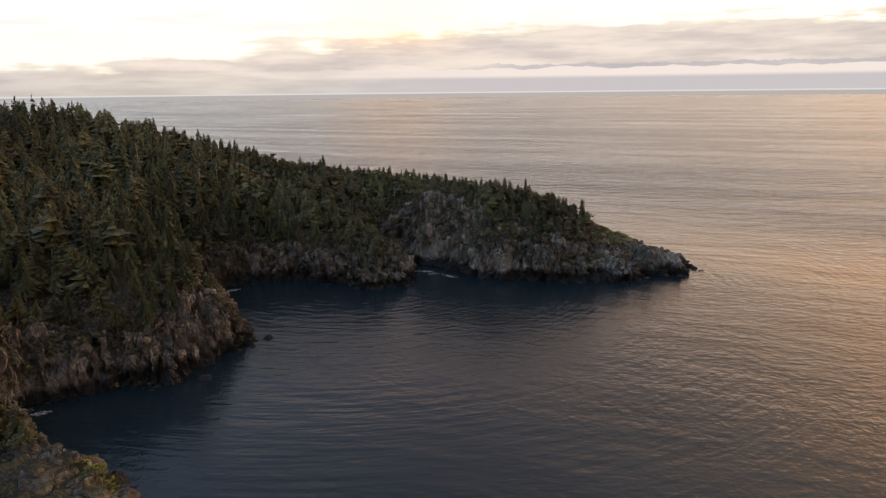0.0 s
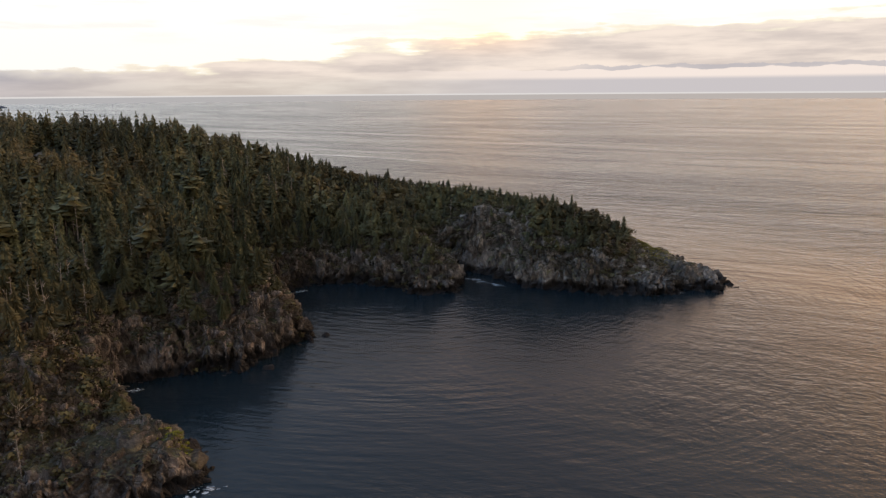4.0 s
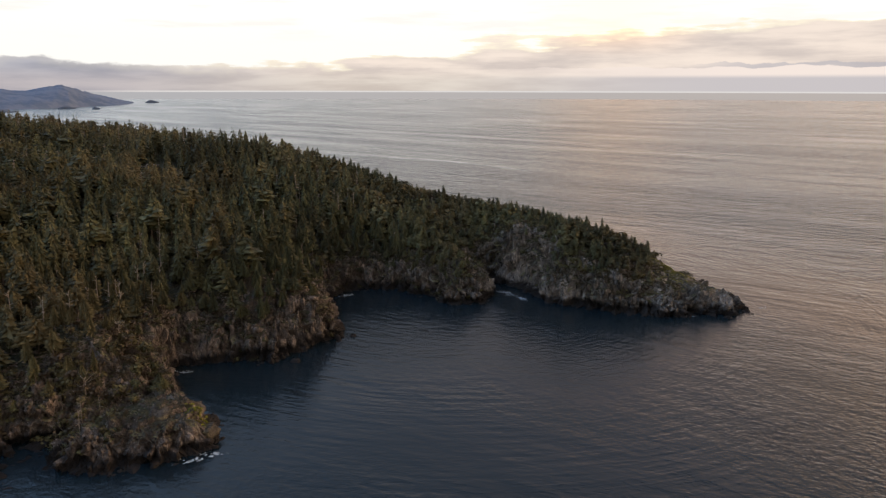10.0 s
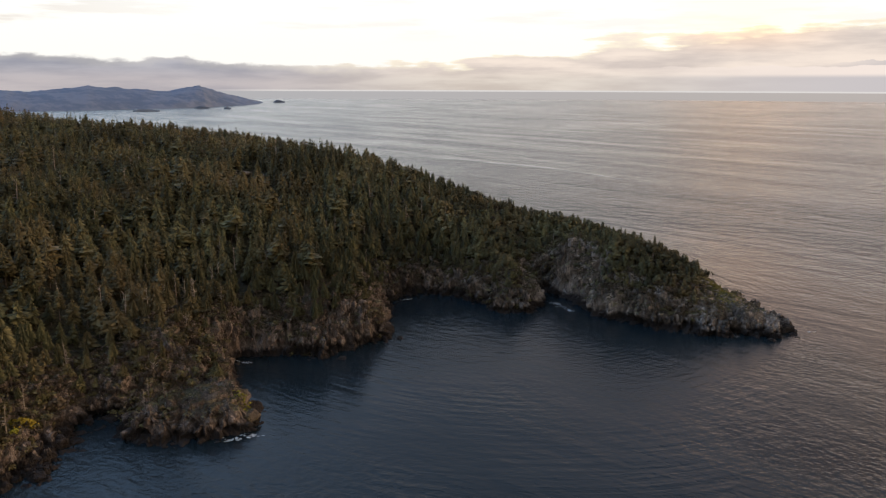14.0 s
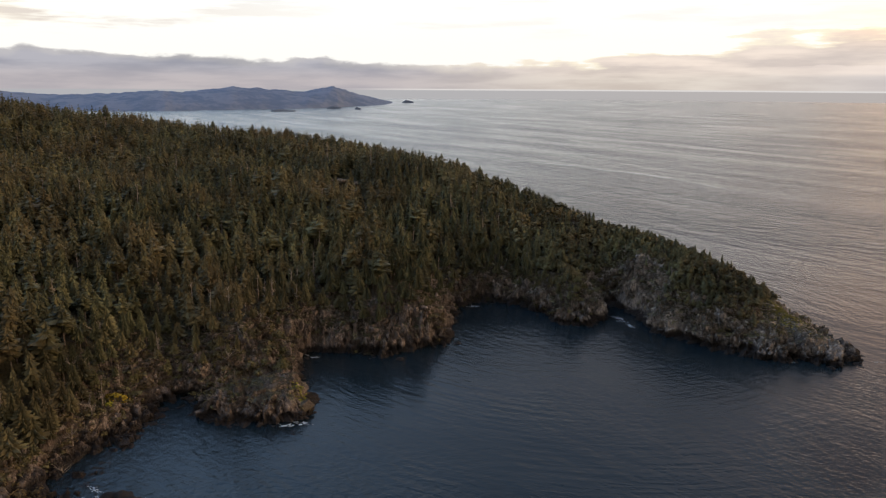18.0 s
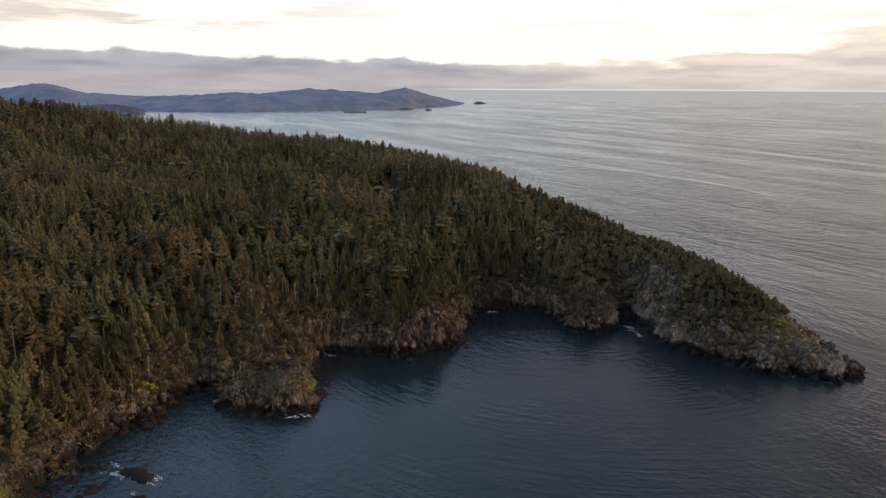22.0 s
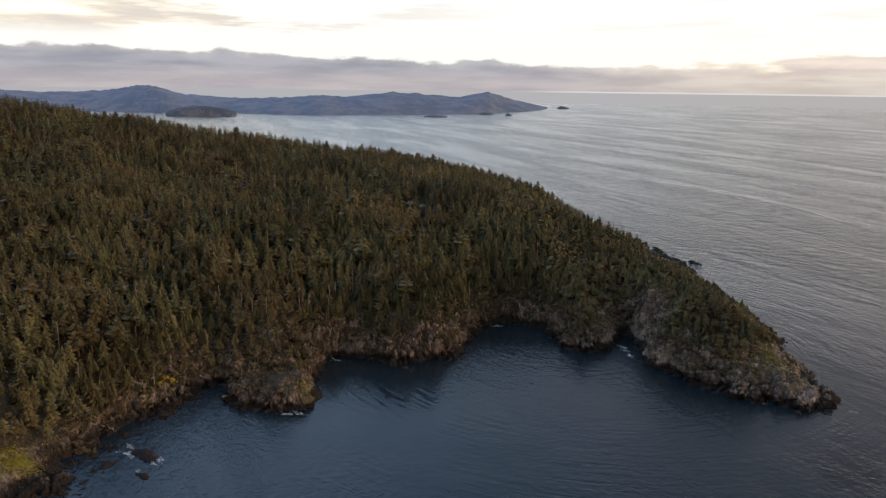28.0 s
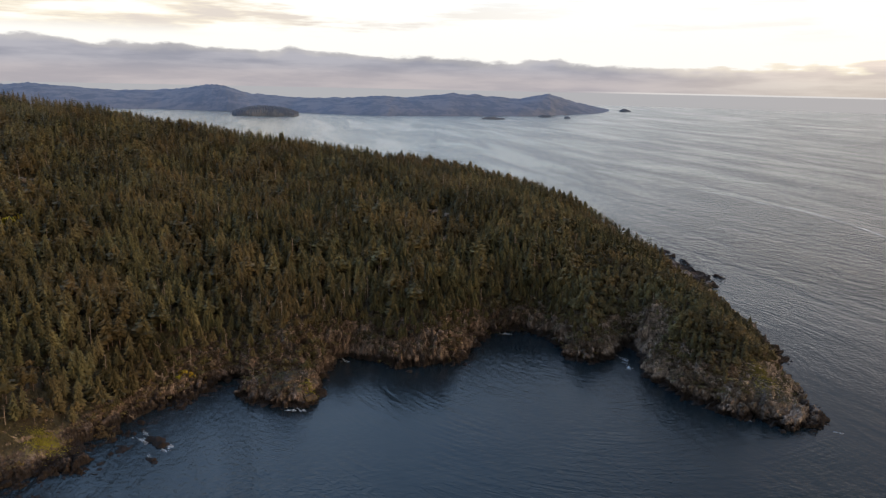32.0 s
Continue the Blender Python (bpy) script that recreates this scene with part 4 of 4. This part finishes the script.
# ---------------------------------------------------------------- scrub on the cliff tops
def plant_scrub():
    X, Y, g = scatter(-215, 0, 0, 340, 1.6, 23)
    Z, D = land(X, Y)
    thin = fbm(X * 0.11, Y * 0.11, seed=93, octaves=3)
    low = head(X, Y)
    tip = np.exp(-((X + 18) ** 2 + (Y - 243) ** 2) / 500)
    cliff = np.exp(-((X + 87) ** 2 + (Y - 227) ** 2) / 130)
    islet = np.exp(-((X + 61) ** 2 + (Y - 82) ** 2) / 170)
    face = np.exp(-((X + 86) ** 2 / 40 + (Y - 134) ** 2 / 260))
    keep = (D > 1.2 + 3.4 * (1 - thin) + 3.2 * low * (X > -78) + 4.0 * shelf(X, Y)) & (D < 16 + 40 * low) & (Z > 3.2) & (thin + 0.2 * low - 0.9 * tip - 0.6 * cliff - 1.3 * islet - 0.22 * face > 0.27)
    keep &= np.exp(-((X + 36) ** 2 / 50 + (Y - 10) ** 2 / 50)) < 0.4
    k = np.nonzero(keep)[0]
    single = set(k[(X[k] > -110) & (Y[k] > 15) & (Y[k] < 165)][:150 * 3:3])
    picks = []
    for i in k:
        z, h, a, w, slot = settle(X[i], Y[i], Z[i]) - 0.2, g.uniform(0.9, 2.4), g.uniform(0, 6.3), g.uniform(1.0, 1.7), int(g.uniform() < 0.55)
        if i in single:
            ob = new("bush", BUSHES[slot][i % 6])
            ob.matrix_basis = Matrix.LocRotScale((X[i], Y[i], z), Euler((0, 0, a)), (h * w, h * w, h))
            tagged(ob, ("low brown leafy bush on the rocks", "low olive green bush on the rocks")[slot], "bush", "bushes on the cliff tops")
        else:
            picks.append((*TUFTS[i % 6], slot, X[i], Y[i], z, h, a, w))
    joined("scrub", picks, [M_BUSH, M_PINE], "brown and olive scrub along the cliff tops", "scrub")


BUSHES = [[mesh_from("bush", *t, [m]) for t in CLUMPS] for m in (M_BUSH, M_PINE)]
plant_scrub()


# ---------------------------------------------------------------- boulders, surf rocks, foam
def boulder_mesh(seed, flat=0.75):
    bm = bmesh.new()
    bmesh.ops.create_icosphere(bm, subdivisions=3, radius=1.0)
    o = Vector((seed * 7.3, seed * 3.1, seed))
    for v in bm.verts:
        c = v.co.copy()
        k = 1 + 0.42 * noise.noise(c * 0.9 + o) + 0.22 * noise.noise(c * 2.1 + o)
        f = noise.voronoi(c * 1.1 + o)[0]
        k += 0.35 * (f[1] - f[0]) - 0.12
        v.co = Vector((c.x * k, c.y * k * 0.85, c.z * k * flat))
    me = bpy.data.meshes.new("boulder")
    bm.to_mesh(me)
    bm.free()
    me.materials.append(M_ROCK)
    me.polygons.foreach_set("use_smooth", np.full(len(me.polygons), True))
    return me


BOULDERS = [boulder_mesh(k) for k in range(8)]


def boulder(i, x, y, z, r, a, label, group="boulders on the shore", name="boulder"):
    ob = new(name, BOULDERS[i % 8])
    ob.matrix_basis = Matrix.LocRotScale((x, y, z), Euler((0, 0, a)), (r, r, r * 0.9))
    return tagged(ob, label, "rock", group)


def strew_boulders():
    g = np.random.RandomState(5)
    n = 0
    while n < 130:
        i = g.randint(15, 43 * 5 + 40)
        p = RING[i] + g.normal(0, 1.3, 2)
        z, d = land(np.array([p[0]]), np.array([p[1]]))
        if -0.5 < d[0] < 3.5 and p[0] < -9:
            r = g.uniform(0.35, 1.0)
            boulder(n, p[0], p[1], max(settle(p[0], p[1], z[0]), -0.3) - 0.1 * r, r, g.uniform(0, 6.3), "rounded dark brown boulder at the foot of the cliff")
            n += 1


strew_boulders()


def chunk_arrays(seed):
    """An angular block of rock about 1 m across."""
    g = np.random.RandomState(seed)
    bm = bmesh.new()
    for _ in range(20):
        u = g.normal(0, 1, 3)
        u /= np.linalg.norm(u)
        bm.verts.new((u[0] * g.uniform(0.42, 0.6), u[1] * g.uniform(0.38, 0.5), u[2] * g.uniform(0.9, 1.35)))
    bmesh.ops.convex_hull(bm, input=bm.verts)
    bmesh.ops.delete(bm, geom=[v for v in bm.verts if not v.link_faces], context="VERTS")
    bmesh.ops.triangulate(bm, faces=bm.faces)
    bm.verts.index_update()
    out = np.array([v.co[:] for v in bm.verts]), np.array([[v.index for v in f.verts] for f in bm.faces])
    bm.free()
    return out


CHUNKS = [chunk_arrays(40 + k) for k in range(10)]


def clad_cliffs():
    g = np.random.RandomState(17)
    pick = CLIFF[g.choice(len(CLIFF), 9000, replace=False)]
    patch = fbm(pick[:, 0] * 0.12, pick[:, 1] * 0.12, seed=66, octaves=3)
    pick = pick[(patch > 0.48) & (np.hypot(pick[:, 0] + 62, pick[:, 1] - 82) > 14)]
    order = np.argsort(np.hypot(pick[:, 0] + 66, pick[:, 1] - 100))
    meshes = [mesh_from("rock", *c, [M_ROCK]) for c in CHUNKS]
    rows = []
    for k, i in enumerate(order):
        p = pick[i]
        h, a, w = g.uniform(0.3, 0.75) * (2.0 if g.uniform() < 0.2 else 1.0), p[3] + g.uniform(-0.6, 0.6), g.uniform(0.8, 1.5)
        if k < 300:
            ob = new("rock", meshes[k % 10])
            ob.parent = GROUND
            ob.matrix_basis = Matrix.LocRotScale((p[0], p[1], p[2] - 0.45 * h), Euler((0, 0, a)), (h * w, h * w, h))
        else:
            rows.append((*CHUNKS[i % 10], 0, p[0], p[1], p[2] - 0.45 * h, h, a, w))
    joined("cliff_rocks", rows, [M_ROCK], "fractured brown blocks of rock on the sea cliffs", "rocks")


clad_cliffs()
# rocks awash off the south shore and at the point
for i, (x, y, r) in enumerate(((-40, 39.5, 3.3), (-37.5, 41, 2.4), (-42.5, 37.5, 2.2), (-29, 39.2, 1.7), (-27.4, 40.2, 1.1), (-81, 126, 1.8), (-84, 149.5, 1.2))):
    boulder(i, x, y, -0.25 * r, r, i * 1.3, "low black rock awash in the surf", "rocks awash", "surf_rock")
boulder(3, -92, 141, settle(-92, 141, 7.2) + 0.4, 1.3, 0.4, "pale grey boulder perched on the rock slope")


def foam_patch(x, y, r, a, seed):
    """Thin ragged flecks of foam strung out along the rocks."""
    g = np.random.RandomState(seed)
    V, F = [], []
    for _ in range(44):
        u, w = g.normal(0, 0.8) * r, g.normal(0, 0.28) * r
        q = r * g.uniform(0.03, 0.15)
        b, m = len(V), 9
        V.append((u, w, 0.02))
        for j in range(m):
            t = 6.2832 * j / m
            k = q * g.uniform(0.35, 1.2)
            V.append((u + k * math.cos(t) * 1.7, w + k * math.sin(t) * 0.7, 0.0))
            F.append((b, b + 1 + j, b + 1 + (j + 1) % m))
    ob = new("foam", mesh_from("foam", V, F, [M_FOAM]))
    ob.matrix_basis = pose(x, y, 0.035, 0, 0, math.degrees(a))
    tagged(ob, "white sea foam washing round the rocks", "foam", "foam patches", kind="stuff")


for i, (x, y, r, a) in enumerate(((-43, 34.5, 1.9, 0.9), (-41.5, 35.8, 1.4, 0.4), (-36, 43.4, 1.7, 0.2), (-34.8, 41.8, 1.1, 0.6), (-31, 38.2, 1.1, 0.3), (-47, 35, 1.4, 0.5), (-55, 81, 2.0, 1.1), (-54.3, 84, 1.5, 0.8),
                                  (-77, 215, 2.2, 0.2), (-68, 212.5, 2.0, -0.4), (-73, 213.6, 1.5, 0.5), (-18, 229, 1.6, 0.6), (-2.5, 253, 1.0, 0.9), (-101, 102, 1.8, 0.3), (-116, 178, 1.8, 1.2), (-96, 104, 1.4, 1.0))):
    foam_patch(x, y, r * 0.95, a, i + 1)


# ---------------------------------------------------------------- moss, grass and bright shrubs
def tufts(name, label, x, y, rx, ry, count, m, size, seed):
    g = np.random.RandomState(seed)
    P = np.stack([x + rx * g.normal(0, 0.5, count), y + ry * g.normal(0, 0.5, count)], 1)
    Z, D = land(P[:, 0], P[:, 1])
    rows = [(*TUFTS[i % 6], 0, *P[i], settle(*P[i], Z[i]) - 0.1 * size, size * g.uniform(0.5, 1.2), g.uniform(0, 6.3), g.uniform(1.2, 2.2)) for i in range(count) if D[i] > 1.5]
    joined(name, rows, [m], label, "grass")


tufts("grass_slope", "yellow-green grass on the nose of the point", -30, 243, 7, 5.5, 620, M_OLIVE, 0.42, 1)
tufts("moss_patch", "yellow-green moss above the rocky shore", -36.8, 9.8, 4.2, 4.8, 2600, M_GRASS, 0.24, 2)
tufts("tawny_grass", "tawny dry grass on the bank above the shore", -48, 23, 4, 3, 200, M_TAWNY, 0.7, 4)
tufts("lichen_patch", "yellow lichen and grass on top of the islet", -62.5, 87, 3.0, 2.6, 150, M_GRASS, 0.55, 3)


def shrub(x, y, h, label, mat, k):
    z, _ = land(np.array([float(x)]), np.array([float(y)]))
    root = tagged(new("shrub"), label, "shrub", "shrubs")
    part("stems", mesh_from("stems", *trunk_arrays(0.6, 0.05), [M_BARK]), root, "thin brown stems")
    part("foliage", mesh_from("foliage", *CLUMPS[k % 6], [mat]), root)
    root.matrix_basis = Matrix.LocRotScale((x, y, settle(x, y, z[0]) - 0.2), Euler((0, 0, k)), (h * 1.2, h * 1.2, h))


for k, (x, y, h) in enumerate(((-79, 44, 3.2), (-81, 46, 2.8), (-77, 42.5, 2.0), (-82, 43.5, 2.4))):
    shrub(x, y, h, "shrub in bright yellow leaf above the shore", M_YELLOW if k != 2 else M_GRASS, k)
for k, (x, y, h) in enumerate(((-86, 53, 4.2), (-88, 50, 4.0), (-80, 50, 3.0), (-90, 55, 3.6))):
    shrub(x, y, h, "large rounded reddish brown shrub by the inlet", M_BUSH, k + 2)

for k, (x, y, h) in enumerate(((-183, -36, 6.2), (-187, -39, 5.6), (-181, -40, 4.8), (-184, -31, 4.4), (-189, -35, 5.4), (-178, -36, 3.4))):
    shrub(x, y, h, "broad yellow-green leafy shrub in a clearing on the hill", M_GRASS if k % 2 else M_YELLOW, k + 1)
for k, (x, y, h) in enumerate(((-48, 2, 3.4), (-51, 5, 3.0), (-46, 6, 2.6), (-53, 1, 3.2), (-45, 0, 2.4))):
    shrub(x, y, h, "large rounded reddish brown shrub above the shore", M_BUSH, k)


M_PALE_ROCK = material("pale_lichened_rock", lambda n, pos: n.mix(n.step(n.noise(pos, 0.8, 5, 0.65), 0.35, 0.65), (0.10, 0.085, 0.065), (0.25, 0.21, 0.17)), 0.85, 0.2, rock_bump, 0.2)
OUTCROPS = [m.copy() for m in BOULDERS[:4]]
for m in OUTCROPS:
    m.materials.clear()
    m.materials.append(M_PALE_ROCK)
for k, (x, y, r) in enumerate(((-187, 165, 3.0), (-190, 168, 2.2), (-226, 171, 4.0), (-221, 176, 3.0), (-231, 167, 2.6), (-250, -50, 4.5), (-256, -46, 3.5), (-243, -53, 3.0))):
    z, _ = land(np.array([float(x)]), np.array([float(y)]))
    ob = new("outcrop", OUTCROPS[k % 4])
    ob.matrix_basis = Matrix.LocRotScale((x, y, settle(x, y, z[0]) + 0.12 * r), Euler((0, 0, k)), (r * 0.95, r * 0.75, r * 0.5))
    tagged(ob, "pale lichened rock outcrop in a forest clearing", "rock", "outcrops")

# a stand of bleached dead trees on the ridge, and one tall one on the skyline
for k, (x, y, h) in enumerate(((-245, 130, 11), (-241, 133, 10), (-249, 128, 10), (-238, 127, 9), (-252, 133, 11), (-243, 137, 9.5), (-418, 229, 11))):
    z, _ = land(np.array([float(x)]), np.array([float(y)]))
    root = tagged(new("dead_tree"), "bleached dead tree standing above the forest canopy", "dead tree", "dead trees")
    part("trunk", mesh_from("trunk", *SNAGS[k % 4], [M_PALE]), root)
    root.matrix_basis = Matrix.LocRotScale((x, y, float(z[0]) - 0.3), Euler((0, 0, k * 1.7)), (h * 1.3, h * 1.3, h))


# tall bleached stems along the edge of the wood
for k, (x, y, h) in enumerate(((-112, 94, 10), (-114, 97, 9), (-110, 96, 11), (-116, 93, 9.5), (-108, 103, 9), (-101, 74, 11), (-99, 79, 9), (-84, 46, 8), (-96, 58, 9), (-120, 108, 10), (-118, 111, 9), (-78, 74, 6), (-80, 71, 6.5))):
    z, _ = land(np.array([float(x)]), np.array([float(y)]))
    root = tagged(new("dead_tree"), "tall thin bleached stem at the edge of the wood", "dead tree", "dead trees")
    part("trunk", mesh_from("trunk", *SNAGS[k % 4], [M_PALE]), root)
    root.matrix_basis = Matrix.LocRotScale((x, y, settle(x, y, z[0]) - 0.2), Euler((0, 0, k * 2.1)), (h, h, h))

# bare gnarled trees with spreading pale limbs along the edge of the wood
def limb_arrays(rng, a, z0, reach, r):
    """A crooked limb that forks into thin twigs, as tapered four-sided tubes."""
    V, F = [], []

    def tube(p, q, r0, r1):
        t = (q - p).normalized()
        u = t.orthogonal().normalized()
        w = t.cross(u)
        b = len(V)
        for c, rr in ((p, r0), (q, r1)):
            V.extend(tuple(c + (u * math.cos(k * 1.5708) + w * math.sin(k * 1.5708)) * rr) for k in range(4))
        for k in range(4):
            m = (k + 1) % 4
            F.extend([(b + k, b + m, b + 4 + m), (b + k, b + 4 + m, b + 4 + k)])

    p, d = Vector((0, 0, z0)), Vector((math.cos(a), math.sin(a), rng.uniform(0.35, 0.9))).normalized()
    for k in range(4):
        q = p + d * reach / 4
        tube(p, q, r * (1 - k * 0.2), r * (0.8 - k * 0.2))
        for _ in range(2):
            e = (d + Vector((rng.uniform(-1, 1), rng.uniform(-1, 1), rng.uniform(-0.1, 0.9))) * 0.9).normalized()
            tip = q + e * reach * rng.uniform(0.15, 0.4)
            tube(q, tip, r * 0.35, r * 0.12)
        p, d = q, (d + Vector((rng.uniform(-0.4, 0.4), rng.uniform(-0.4, 0.4), rng.uniform(-0.1, 0.4)))).normalized()
    return np.array(V), np.array(F)


for k, (x, y, h) in enumerate(((-72, 38, 6.5), (-84, 36, 7.5), (-99, 44, 8), (-66, 33, 5.5), (-84, 74, 5.5), (-92, 86, 4.5), (-88, 88, 4), (-58, 30, 4.5), (-96, 93, 4))):
    rng = random.Random(300 + k)
    z, _ = land(np.array([float(x)]), np.array([float(y)]))
    root = tagged(new("bare_tree"), "leafless gnarled tree with pale spreading limbs at the wood's edge", "tree", "bare trees")
    part("trunk", mesh_from("trunk", *trunk_arrays(0.75, 0.032, rng.uniform(-0.1, 0.1), 6), [M_PALE]), root)
    for j in range(7):
        part("limb", mesh_from("limb", *limb_arrays(rng, j * 0.9 + rng.uniform(-0.3, 0.3), 0.28 + 0.06 * j, rng.uniform(0.3, 0.5), 0.016), [M_PALE]), root)
    root.matrix_basis = Matrix.LocRotScale((x, y, settle(x, y, z[0]) - 0.1), Euler((0, 0, k * 1.1)), (h, h, h))


# a smooth line of slack water where two currents meet, its sheen painted pale
def current_line():
    m = bpy.data.materials.new("slack_water_sheen")
    m.use_nodes = True
    n = Nodes(m.node_tree)
    pos = n.add("ShaderNodeNewGeometry").outputs["Position"]
    b = n.add("ShaderNodeBsdfPrincipled")
    # pale base colour stands in for low bright sky mirrored in smooth water
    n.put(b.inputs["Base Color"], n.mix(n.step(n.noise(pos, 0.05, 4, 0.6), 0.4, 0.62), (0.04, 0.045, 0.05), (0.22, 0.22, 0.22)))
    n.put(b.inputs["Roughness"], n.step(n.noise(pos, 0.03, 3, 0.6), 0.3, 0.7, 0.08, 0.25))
    b.inputs["IOR"].default_value = 1.33
    n.put(n.add("ShaderNodeOutputMaterial").inputs[0], b.outputs[0])
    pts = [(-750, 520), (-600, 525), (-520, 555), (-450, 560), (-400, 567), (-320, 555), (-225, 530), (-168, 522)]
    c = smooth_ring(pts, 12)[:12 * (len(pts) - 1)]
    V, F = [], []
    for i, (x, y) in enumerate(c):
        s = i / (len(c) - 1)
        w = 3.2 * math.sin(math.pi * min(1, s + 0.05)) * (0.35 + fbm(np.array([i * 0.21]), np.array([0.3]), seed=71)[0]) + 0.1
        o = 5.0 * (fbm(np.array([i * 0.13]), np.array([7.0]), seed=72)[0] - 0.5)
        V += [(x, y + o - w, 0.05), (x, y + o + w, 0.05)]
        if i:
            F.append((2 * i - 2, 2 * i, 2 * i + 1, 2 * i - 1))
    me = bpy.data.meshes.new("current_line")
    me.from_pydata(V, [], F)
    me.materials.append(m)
    tagged(new("current_line", me), "smooth line of slack water across the sea, its sky sheen painted pale", "current", kind="stuff")


current_line()


# broad pale slabs on the islet and dark ledges along the south shore
def slab_mesh(seed, m):
    """A tilted block of jointed rock with a flat top and worn edges."""
    g = random.Random(seed)
    bm = bmesh.new()
    bmesh.ops.create_cube(bm, size=2.0)
    bmesh.ops.subdivide_edges(bm, edges=bm.edges, cuts=5, use_grid_fill=True)
    o = Vector((seed * 3.7, seed * 1.9, seed * 0.7))
    for v in bm.verts:
        c = v.co.copy()
        q = Vector((max(-0.8, min(0.8, c.x)), max(-0.8, min(0.8, c.y)), max(-0.8, min(0.8, c.z))))
        c = q + (c - q).normalized() * 0.2 if (c - q).length > 0 else c
        f = noise.voronoi(c * 0.9 + o)[0]
        k = 1 + 0.28 * noise.noise(c * 0.8 + o) - 0.3 * max(0.0, 0.3 - (f[1] - f[0])) + 0.08 * noise.noise(c * 4 + o)
        v.co = Vector((c.x * k, c.y * k * 0.8, c.z * (0.62 + 0.2 * noise.noise(Vector((c.x, c.y, 0)) * 1.3 + o)) + 0.12 * c.x))
    me = bpy.data.meshes.new("flat_boulder")
    bm.to_mesh(me)
    bm.free()
    me.materials.append(m)
    me.polygons.foreach_set("use_smooth", np.full(len(me.polygons), True))
    return me


M_ISLET = material("lichened_brown_rock", lambda n, pos: n.mix(n.step(n.noise(pos, 0.5, 6, 0.65), 0.5, 0.64), n.mix(n.step(n.noise(pos, 1.3, 5, 0.6), 0.35, 0.65), (0.036, 0.030, 0.025), (0.10, 0.085, 0.068)), (0.22, 0.185, 0.11)), 0.85, 0.2, rock_bump, 0.25)
PALE_SLABS = [slab_mesh(k + 1, M_ISLET) for k in range(3)]
DARK_SLABS = [slab_mesh(k + 11, M_ROCK) for k in range(4)]
for k, (x, y, r) in enumerate(((-61, 86, 2.4), (-66, 80, 2.0))):
    z, _ = land(np.array([float(x)]), np.array([float(y)]))
    ob = new("flat_boulder", PALE_SLABS[k % 3])
    ob.matrix_basis = Matrix.LocRotScale((x, y, settle(x, y, z[0]) - 0.42 * r), Euler((0.1, -0.12, 0.5 + k * 1.9)), (r * 1.15, r * 1.15, r * 0.75))
    tagged(ob, "pale lichened slab of rock on top of the islet", "rock", "slabs on the islet")
g = np.random.RandomState(61)
n = 0
while n < 46:
    p = RING[g.randint(8, 48)] + g.normal(0, 2.2, 2)
    z, d = land(np.array([p[0]]), np.array([p[1]]))
    if -2.0 < d[0] < 5.0 and p[1] > 6:
        r = g.uniform(0.9, 2.3)
        ob = new("flat_boulder", DARK_SLABS[n % 4])
        ob.matrix_basis = Matrix.LocRotScale((p[0], p[1], max(settle(p[0], p[1], z[0]), -0.4) - 0.25 * r), Euler((0, 0, g.uniform(0, 6.3))), (r, r, r * 0.7))
        tagged(ob, "dark brown slab of rock on the south shore", "rock", "ledges on the south shore")
        n += 1

for k, (x, y, h) in enumerate(((-66, 0, 4.2), (-63, 3, 3.6), (-61, -2, 3.4), (-68, 4, 4.0), (-65, -5, 3.8), (-70, -2, 4.2), (-60, 5, 2.8), (-58, 1, 3.0))):
    shrub(x, y, h, "tawny twiggy shrub on the open bank above the shore", M_TAWNY if k % 3 else M_BUSH, k + 3)
g = random.Random(29)
for k in range(95):
    a, q = g.uniform(0, 6.28), 12.0 * math.sqrt(g.uniform(0.02, 1))
    x, y = -89 + q * math.cos(a) * 0.75, 82 + q * math.sin(a)
    olive = k % 3 != 1
    shrub(x, y, g.uniform(1.6, 3.4), ("rounded brown scrub on the bluff behind the islet", "rounded olive scrub on the bluff behind the islet")[olive], M_PINE if olive else M_BUSH, k + 1)
